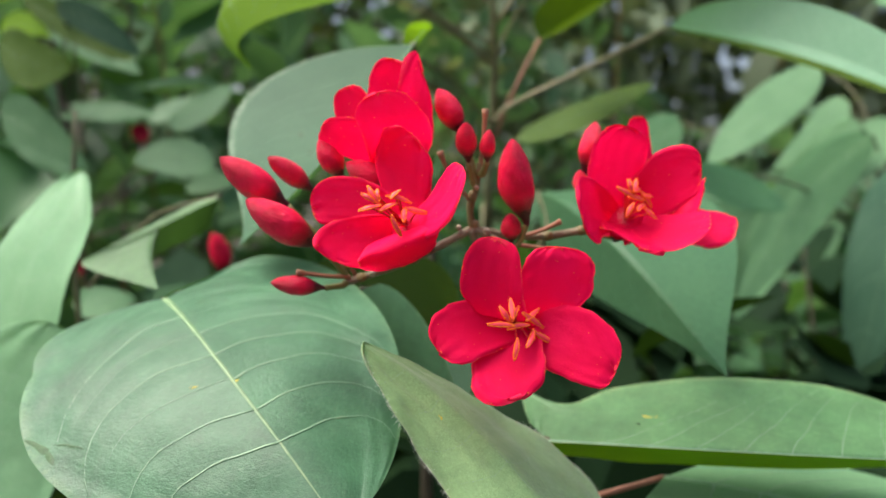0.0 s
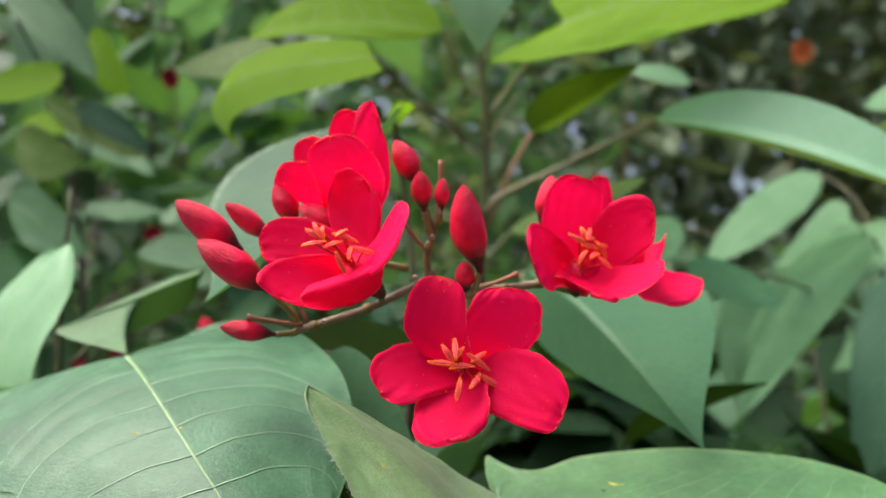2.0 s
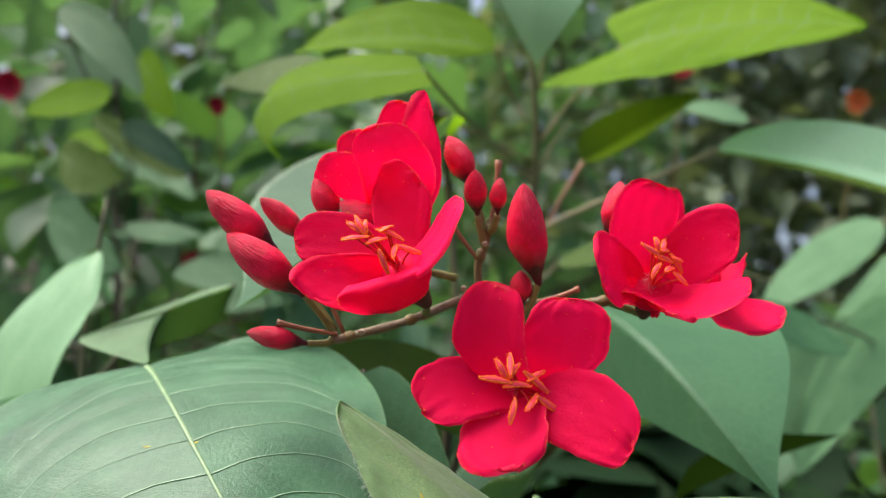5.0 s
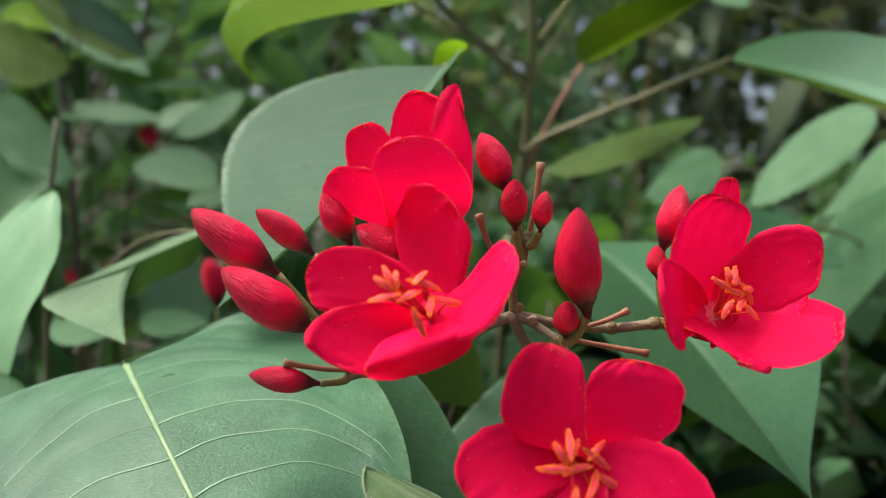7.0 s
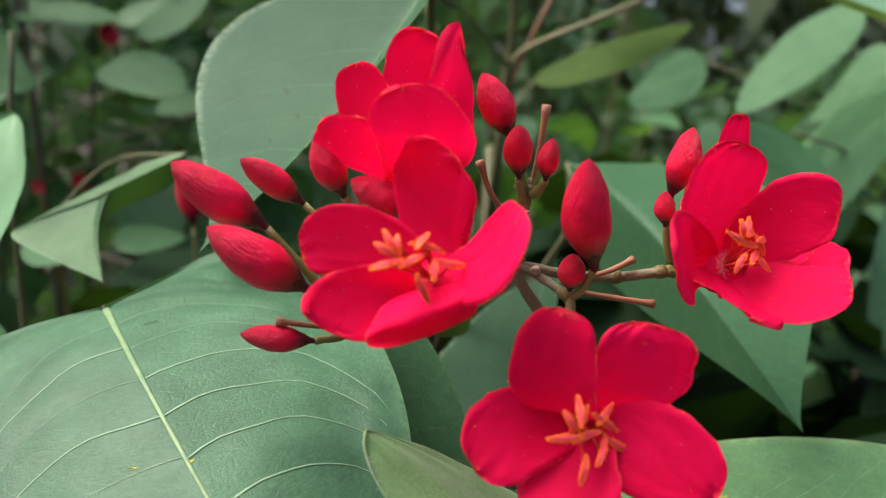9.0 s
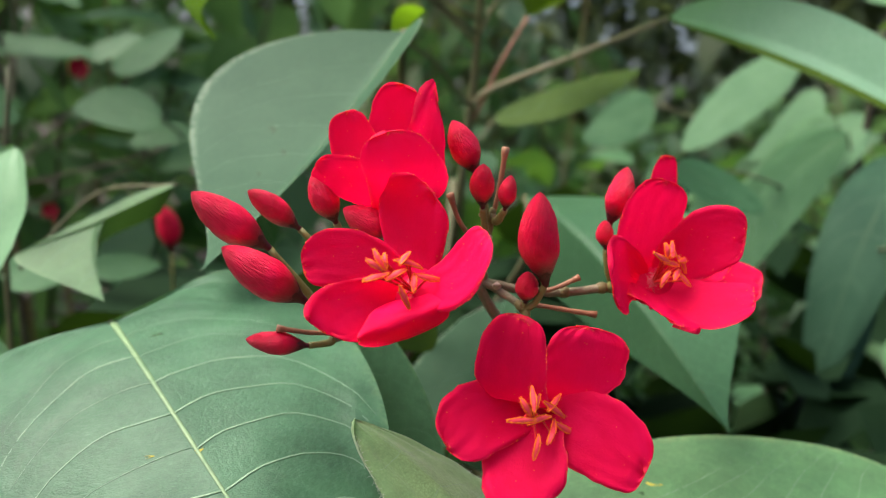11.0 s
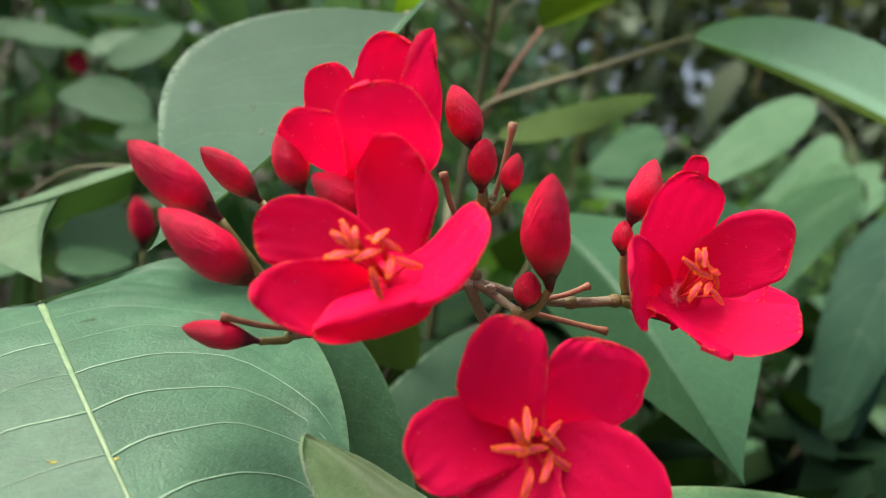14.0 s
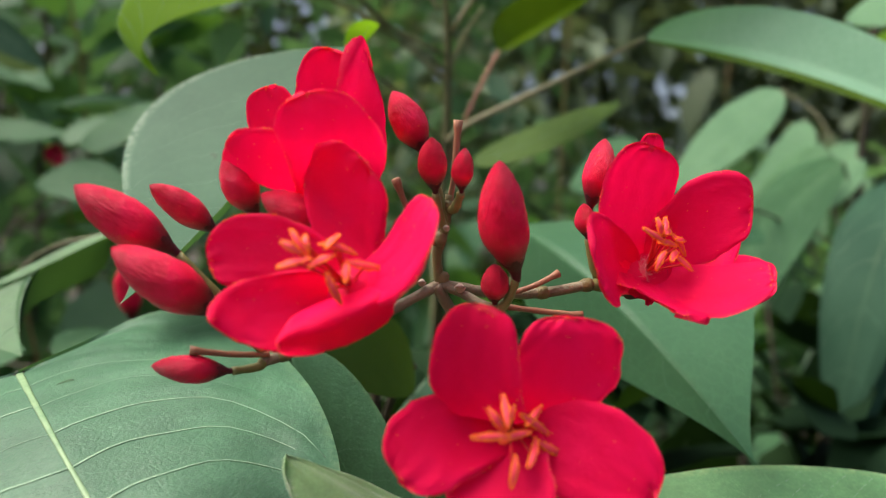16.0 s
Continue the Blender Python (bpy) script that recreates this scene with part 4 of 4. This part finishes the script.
# this leaf and the next are dulled in colour to look shaded
leaf(rear, (24.3, 311.7, 1215.7), (17.6, 310.2, 1224.9), (29.9, 329, 1216.9), (63.2, 304.2, 1240.3), LEAF_OLIVE, "green leaf seen from below, shade put into its colour", a=0.50, b=0.74, mid=(26, 313.4, 1216.8), thick=0.4, veins=6, nu=26, nv=16, seed=19, petiole=[(16, 307, 1199), (8, 305.5, 1179)], petiole_mat=PETIOLE_RED, petiole_r=0.7)
leaf(rear, (16.7, 327.8, 1176.7), (39.1, 334.2, 1190.5), (42.7, 317.7, 1182.4), (72, 338.5, 1199.5), LEAF_OLIVE, "narrow green leaf, its colour dulled for shade", a=0.49, b=0.71, thick=0.4, veins=6, nu=22, nv=14, seed=24, petiole=[(7, 308, 1166)], petiole_r=0.5)
# sheen of the sky on this leaf is painted into its material
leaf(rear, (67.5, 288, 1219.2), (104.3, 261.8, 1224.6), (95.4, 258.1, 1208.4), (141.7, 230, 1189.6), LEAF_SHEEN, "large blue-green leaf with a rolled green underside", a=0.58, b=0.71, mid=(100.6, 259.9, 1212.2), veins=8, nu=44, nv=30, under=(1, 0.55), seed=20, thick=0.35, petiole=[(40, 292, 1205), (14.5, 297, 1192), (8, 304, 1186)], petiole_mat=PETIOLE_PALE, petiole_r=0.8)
leaf(rear, (-14.3, 218, 1208.9), (-15.0, 218, 1214.6), (-10.4, 218, 1212.6), (-8.2, 214, 1216.2), LEAF_LIME, "tiny young leaf", a=0.5, b=0.45, thick=0.4, veins=3, nu=14, nv=10, seed=22, petiole=[(-6, 264, 1201), (6.8, 305, 1184)], petiole_r=0.4)
stalk("petiole", [(-20.1, 296.5, 1224.8), (-6, 302, 1216), (6.4, 305, 1206)], 0.5, 0.8, rear, PETIOLE)
stalk("petiole", [(18.4, 303, 1229), (12, 304, 1219), (7.2, 304.5, 1207)], 0.5, 0.8, rear, PETIOLE_PALE)

back_shoot = thing("leafy_shoot", (-260, 470, 0), "shoot with broad dark bluish leaves in the hedge", "shoot", "side shoots")
stalk("stem", [(-262, 470, 1330), (-256, 468, 1200), (-250, 468, 1000), (-250, 480, -110)], 0.9, 2.6, back_shoot, BARK_SHADED)
# lit and shaded leaves get their brightness from the material chosen for each
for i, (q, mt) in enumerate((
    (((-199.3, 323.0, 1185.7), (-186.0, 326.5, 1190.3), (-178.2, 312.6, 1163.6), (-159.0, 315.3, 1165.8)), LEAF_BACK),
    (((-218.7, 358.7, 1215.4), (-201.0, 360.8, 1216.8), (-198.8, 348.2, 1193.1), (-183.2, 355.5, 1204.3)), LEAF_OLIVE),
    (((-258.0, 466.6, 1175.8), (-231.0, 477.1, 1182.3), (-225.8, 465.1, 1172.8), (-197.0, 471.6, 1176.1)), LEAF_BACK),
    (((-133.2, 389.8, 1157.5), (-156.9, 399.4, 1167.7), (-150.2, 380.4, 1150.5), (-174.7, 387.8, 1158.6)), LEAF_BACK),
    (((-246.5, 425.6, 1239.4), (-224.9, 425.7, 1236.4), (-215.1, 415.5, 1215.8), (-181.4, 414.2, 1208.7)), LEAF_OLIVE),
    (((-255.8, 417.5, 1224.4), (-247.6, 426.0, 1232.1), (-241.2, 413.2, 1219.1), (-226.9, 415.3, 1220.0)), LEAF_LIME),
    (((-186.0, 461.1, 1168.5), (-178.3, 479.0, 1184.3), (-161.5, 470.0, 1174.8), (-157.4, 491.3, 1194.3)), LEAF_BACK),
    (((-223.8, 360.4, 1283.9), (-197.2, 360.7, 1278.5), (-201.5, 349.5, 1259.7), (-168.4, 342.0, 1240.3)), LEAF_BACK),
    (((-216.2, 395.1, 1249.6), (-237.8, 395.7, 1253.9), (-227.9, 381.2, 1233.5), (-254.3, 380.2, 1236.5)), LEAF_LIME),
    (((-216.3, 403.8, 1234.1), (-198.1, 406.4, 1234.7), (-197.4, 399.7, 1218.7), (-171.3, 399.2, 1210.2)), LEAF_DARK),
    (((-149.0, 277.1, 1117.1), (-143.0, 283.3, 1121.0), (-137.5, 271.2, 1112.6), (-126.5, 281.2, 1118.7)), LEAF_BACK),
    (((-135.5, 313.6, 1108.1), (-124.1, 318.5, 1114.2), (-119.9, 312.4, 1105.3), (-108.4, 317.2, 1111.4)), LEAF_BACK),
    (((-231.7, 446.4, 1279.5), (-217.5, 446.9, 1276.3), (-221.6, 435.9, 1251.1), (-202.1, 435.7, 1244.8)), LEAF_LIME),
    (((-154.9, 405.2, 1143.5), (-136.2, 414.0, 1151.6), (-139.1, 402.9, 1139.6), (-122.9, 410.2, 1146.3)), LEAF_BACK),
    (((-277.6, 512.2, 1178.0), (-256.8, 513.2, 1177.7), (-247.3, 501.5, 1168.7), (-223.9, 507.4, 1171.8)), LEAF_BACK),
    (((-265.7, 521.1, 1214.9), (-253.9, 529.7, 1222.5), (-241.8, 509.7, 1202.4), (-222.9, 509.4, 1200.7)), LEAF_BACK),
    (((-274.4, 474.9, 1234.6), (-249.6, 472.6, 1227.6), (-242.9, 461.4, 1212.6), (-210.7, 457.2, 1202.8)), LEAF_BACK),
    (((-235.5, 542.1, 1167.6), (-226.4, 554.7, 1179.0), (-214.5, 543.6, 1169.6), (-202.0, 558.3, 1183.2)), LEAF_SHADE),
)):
    leaf(back_shoot, *q, mt, "broad leaf of the hedge in soft shade", veins=6, nu=20, nv=12, bulge=2, cup=0.06, ripple=0.06, seed=60 + i, thick=0.3, a=0.5, b=0.75, petiole=[tuple(Vector(q[0]) + Vector((-6, 25, -18))), (-252, 470, q[0][2] - 60)], petiole_mat=BARK_SHADED, petiole_r=0.6)

right_shoot = thing("leafy_shoot", (190, 420, 0), "leafy shoot with pale green leaves in soft light", "shoot", "side shoots")
stalk("stem", [(215, 440, 1250), (214, 436, 1160), (206, 425, 1000), (190, 420, -60)], 1.4, 4.0, right_shoot, BARK_SHADED)
# the material of each leaf also holds how lit or shaded it is
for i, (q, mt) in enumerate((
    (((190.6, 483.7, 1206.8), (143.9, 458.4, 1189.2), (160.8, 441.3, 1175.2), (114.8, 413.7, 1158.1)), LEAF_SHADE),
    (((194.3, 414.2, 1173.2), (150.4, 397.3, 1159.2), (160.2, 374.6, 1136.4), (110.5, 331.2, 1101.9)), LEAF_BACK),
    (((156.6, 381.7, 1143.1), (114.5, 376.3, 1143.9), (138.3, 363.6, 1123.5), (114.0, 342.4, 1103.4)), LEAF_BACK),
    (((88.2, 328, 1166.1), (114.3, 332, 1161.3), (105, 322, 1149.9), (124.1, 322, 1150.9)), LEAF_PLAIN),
    # drooping leaf: shade from the foliage overhead is put into its colour
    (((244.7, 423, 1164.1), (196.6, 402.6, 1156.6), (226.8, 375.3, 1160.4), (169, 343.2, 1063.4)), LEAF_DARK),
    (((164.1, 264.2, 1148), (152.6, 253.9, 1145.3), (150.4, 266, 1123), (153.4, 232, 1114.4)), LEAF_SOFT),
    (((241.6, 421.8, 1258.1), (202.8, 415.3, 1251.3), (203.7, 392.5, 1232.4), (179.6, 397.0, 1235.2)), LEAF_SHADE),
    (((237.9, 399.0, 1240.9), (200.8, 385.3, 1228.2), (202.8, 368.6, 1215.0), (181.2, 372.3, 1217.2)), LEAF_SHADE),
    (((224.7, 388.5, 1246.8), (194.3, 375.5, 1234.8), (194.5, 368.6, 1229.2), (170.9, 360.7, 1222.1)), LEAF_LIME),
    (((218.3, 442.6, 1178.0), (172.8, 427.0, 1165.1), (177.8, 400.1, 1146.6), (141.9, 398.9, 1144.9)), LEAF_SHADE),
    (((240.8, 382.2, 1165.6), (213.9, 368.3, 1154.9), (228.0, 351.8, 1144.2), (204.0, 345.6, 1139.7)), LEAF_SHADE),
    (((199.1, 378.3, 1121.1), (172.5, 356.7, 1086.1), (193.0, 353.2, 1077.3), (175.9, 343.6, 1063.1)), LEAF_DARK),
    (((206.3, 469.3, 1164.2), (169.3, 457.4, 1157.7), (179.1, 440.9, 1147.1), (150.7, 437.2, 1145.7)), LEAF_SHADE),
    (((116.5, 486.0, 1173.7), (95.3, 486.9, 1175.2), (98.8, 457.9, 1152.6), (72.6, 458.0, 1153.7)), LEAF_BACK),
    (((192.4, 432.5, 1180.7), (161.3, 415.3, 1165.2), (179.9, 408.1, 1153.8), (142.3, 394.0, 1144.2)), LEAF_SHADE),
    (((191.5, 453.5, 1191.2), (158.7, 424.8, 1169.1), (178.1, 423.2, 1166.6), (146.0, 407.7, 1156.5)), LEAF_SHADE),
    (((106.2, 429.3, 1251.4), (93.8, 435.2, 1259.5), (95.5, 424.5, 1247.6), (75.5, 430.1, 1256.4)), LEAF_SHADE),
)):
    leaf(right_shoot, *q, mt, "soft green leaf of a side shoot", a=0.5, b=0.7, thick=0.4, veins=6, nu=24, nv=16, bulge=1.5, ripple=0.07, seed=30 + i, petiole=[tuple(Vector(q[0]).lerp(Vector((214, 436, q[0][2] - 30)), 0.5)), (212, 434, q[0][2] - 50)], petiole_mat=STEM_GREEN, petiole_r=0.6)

# ---- red blooms and a bud far back in the hedge ----
far_things = []


def far_bloom(at, size, label, seed, material=None, drop=160):
    """A small far flower: five spread petals on a thin stalk."""
    rnd = random.Random(seed)
    p = Vector(at)
    top = thing("flower", tuple(p - Vector((0, -20, drop))), label, "flower", "far flowers of the hedge")
    for i in range(5):
        a = 1.2566 * i + rnd.uniform(-0.3, 0.3)
        d = Vector((math.cos(a), -0.5, math.sin(a))) * size
        e = Vector((-math.sin(a), 0, math.cos(a))) * size * 0.55
        k = Blade(tuple(p), tuple(p + d * 0.6 - e), tuple(p + d * 0.6 + e), tuple(p + d), 0.35, 0.35, cup=0.1, ripple=0.1, seed=i)
        v, f, uv = k.grid(8, 6)
        part("petal", v, f, material or FAR_RED, top, uvs=uv)
    stalk("pedicel", [tuple(p), tuple(p + Vector((2, 10, -60))), tuple(p - Vector((0, -20, drop)))], 1.0, 1.6, top, STALK)
    far_things.append(top)


for at, size in (((-465, 647, 1294), 14), ((-275, 616, 1154), 8), ((-283, 666, 1285), 9), ((-225, 462, 1088), 5), ((-248, 458, 1084), 4)):
    far_bloom(at, size, "red flower far back among the leaves", int(at[1]))
far_bloom((123, 834, 1365), 13, "red flower far back among the leaves", 834, drop=420)
far_bloom((329, 956, 1355), 13, "faded orange flower far back among the leaves", 9, FAR_ORANGE)
far_bloom((256, 477, 1010), 6, "withered beige flower among the leaves", 10, SCAR, 1010)
far_bud = thing("flower_bud", (-95.3, 293.1, 1040.7), "red flower bud on its own stalk in the shade", "bud")
bud(far_bud, (-94.6, 281, 1145.3), (-93.3, 285.6, 1128), 8.5, 300, (-95.3, 293.1, 1040.7))
far_things.append(far_bud)


for near in (cluster, branch, left_shoot, rear, right_shoot, back_shoot, *far_things):
    near.matrix_basis = UPRIGHT @ near.matrix_basis


# ---- hedge behind: many leaves on stems ----
def leaf_cloud(name, parent, spots, size, rnd, material, label, droop=0.5):
    """Many small separate leaves as one part: each a bent, pointed sheet."""
    verts, faces, uvs = [], [], []
    prof = [(0.0, 0.0), (0.18, 0.72), (0.42, 1.0), (0.72, 0.62), (1.0, 0.0)]
    for p in spots:
        ln = size * rnd.uniform(0.6, 1.25)
        wd = ln * rnd.uniform(0.26, 0.36)
        az, dip = rnd.uniform(0, 2 * math.pi), rnd.gauss(droop, 0.45)
        d = Vector((math.cos(az) * math.cos(dip), math.sin(az) * math.cos(dip), -math.sin(dip)))
        s = d.cross(Vector((0, 0, 1))).normalized()
        s = (s + Vector((rnd.gauss(0, 0.35), rnd.gauss(0, 0.35), rnd.gauss(0, 0.35)))).normalized()
        n = s.cross(d).normalized()
        if n.z < 0:
            n = -n
        n0 = len(verts)
        bend, fold = rnd.uniform(0.05, 0.25) * ln, rnd.uniform(0.0, 0.4)
        for u, w in prof:
            c = Vector(p) + d * (u * ln) - n * (bend * u * u)
            for v in (-1, 0, 1):
                verts.append(c + s * (v * w * wd) + n * (abs(v) * w * wd * fold))
                uvs.append((u, 0.5 + 0.5 * v))
        for i in range(4):
            for j in range(2):
                a = n0 + i * 3 + j
                faces.append((a, a + 1, a + 4, a + 3))
    ob = part(name, verts, faces, material, parent, label, uvs=uvs, origin=spots[0])
    tagged(ob, kind="stuff")
    return ob


def opening(p):
    """A ragged opening between the far crowns, where the sky shows."""
    if p.y < 1.2:
        return False
    x, z = p.x / p.y - 0.278, (p.z - 1.2) / p.y - 0.150
    return math.hypot(x / 0.032, z / 0.058) < 1 and noise.noise(Vector((x * 75, z * 75, 0.5))) > -0.02


def shrub(base, spread, low, high, count, seed, label, size=0.075, material=None):
    rnd = random.Random(seed)
    x, y = base
    top = thing("shrub", (x * 1000, y * 1000, 0), label, "shrub", "shrubs of the hedge")
    spots = []
    stems = []
    for i in range(9):
        a = rnd.uniform(0, 6.28)
        rr = math.sqrt(rnd.random())
        end = Vector((x + spread[0] * rr * math.cos(a), y + spread[1] * rr * math.sin(a), high * rnd.uniform(0.85, 1.0)))
        line = [Vector((x + 0.05 * math.cos(a), y + 0.05 * math.sin(a), 0.0)), Vector((x, y, 0)).lerp(end, 0.45) + Vector((rnd.uniform(-0.05, 0.05), rnd.uniform(-0.05, 0.05), high * 0.08)), end]
        stems.append(line)
        stalk("stem", [tuple(p * 1000) for p in line], 4, 1.0, top, BARK_SHADED, sides=6)
    for i in range(count):
        a, rr = rnd.uniform(0, 6.28), rnd.random() ** 0.4
        z = rnd.uniform(low, high)
        taper = 1.0 - 0.35 * max(0, (z - low) / (high - low) - 0.5)
        spots.append(Vector((x + spread[0] * rr * math.cos(a) * taper, y + spread[1] * rr * math.sin(a) * taper, z)))
    spots = [p for p in spots if not opening(p)]
    leaf_cloud("foliage", top, spots, size, rnd, material or HEDGE_LEAF, "")
    return top


shrub((-0.34, 0.66), (0.20, 0.12), 0.5, 1.34, 170, 149, "shrub with broad glossy leaves close behind the flowers", 0.085, HEDGE_BLUE)
shrub((0.32, 0.62), (0.18, 0.12), 0.5, 1.20, 170, 50, "shrub behind the flowers, its broad leaves coloured dark for shade", 0.085, HEDGE_SHADED)
# two clumps of near-black leaves fill the gaps where only deep shade shows
shrub((0.06, 0.34), (0.25, 0.11), 0.4, 1.14, 1100, 48, "low leaves coloured near black for the shade under the flowers", 0.075, HEDGE_SHADED)
shrub((0.075, 0.41), (0.07, 0.05), 0.7, 1.155, 150, 61, "few leaves coloured near black for the shade close under the flowers", 0.07, HEDGE_SHADED)
shrub((-0.42, 0.85), (0.36, 0.30), 0.35, 1.62, 1200, 51, "dense green shrub with pointed glossy leaves")
shrub((0.10, 0.98), (0.36, 0.28), 0.3, 1.22, 900, 52, "dark green shrub in the shade of the hedge", material=HEDGE_BLUE)
shrub((0.66, 0.95), (0.32, 0.28), 0.3, 1.30, 900, 53, "green shrub with pale leaf tops")
shrub((-1.05, 1.4), (0.6, 0.45), 0.3, 2.5, 2200, 54, "tall green shrub further back in the hedge")
shrub((-0.25, 1.8), (0.6, 0.4), 0.3, 2.3, 2000, 55, "tall leafy green shrub in the second row of the hedge")
# both far shrubs wear the paled, hazy leaf colour
shrub((0.35, 2.9), (0.75, 0.4), 0.5, 3.2, 6500, 57, "tall dense shrub with green leaves paled for haze", 0.10, FAR_LEAF)
shrub((1.75, 3.1), (0.8, 0.4), 0.5, 3.0, 6000, 58, "tall dense shrub with green leaves paled for haze", 0.10, FAR_LEAF)
shrub((0.75, 2.2), (0.6, 0.4), 0.3, 1.45, 1100, 56, "low green shrub in the second row of the hedge")


# ---- trees further off, with the sky between their leaves ----
def tree(base, height, crown, count, seed, label):
    rnd = random.Random(seed)
    x, y = base
    top = thing("tree", (x * 1000, y * 1000, 0), label, "tree", "trees behind the hedge")
    lean = Vector((rnd.uniform(-0.3, 0.3), rnd.uniform(-0.3, 0.3), 0))
    trunk = [Vector((x, y, 0)), Vector((x, y, height * 0.5)) + lean * 0.4, Vector((x, y, height)) + lean]
    stalk("trunk", [tuple(p * 1000) for p in trunk], 130, 30, top, TREE_BARK, sides=12)
    spots = []
    for i in range(14):
        t = rnd.uniform(0.15, 0.95)
        o = trunk[0].lerp(trunk[2], t)
        a = rnd.uniform(0, 6.28)
        e = o + Vector((math.cos(a), math.sin(a), rnd.uniform(0.0, 0.5))) * crown * rnd.uniform(0.6, 1.0)
        stalk("limb", [tuple(o * 1000), tuple(o.lerp(e, 0.5) * 1000 + Vector((0, 0, 120))), tuple(e * 1000)], 40, 8, top, TREE_BARK)
        for _ in range(count // 14):
            q = o.lerp(e, rnd.uniform(0.25, 1.1))
            spots.append(q + Vector((rnd.gauss(0, 1), rnd.gauss(0, 1), rnd.gauss(0, 0.8))) * crown * 0.3)
    spots = [p for p in spots if not opening(p)]
    leaf_cloud("crown", top, spots, 0.17, rnd, TREE_LEAF, "", 0.6)
    return top


for i, (b, h, c, k) in enumerate((((1.6, 4.6), 6, 1.7, 4200), ((4.2, 5.4), 6.5, 1.9, 4200), ((-1.4, 5.2), 6, 1.8, 4400), ((-4.3, 5.5), 6.5, 1.9, 3600), ((0.2, 7.0), 8, 2.2, 4200), ((2.9, 8.0), 8, 2.3, 4200), ((-3.0, 8.2), 8, 2.3, 3600), ((6.4, 7.5), 8, 2.3, 3600))):
    tree(b, h, c, k, 70 + i, "tall tree with small dark leaves and open gaps")
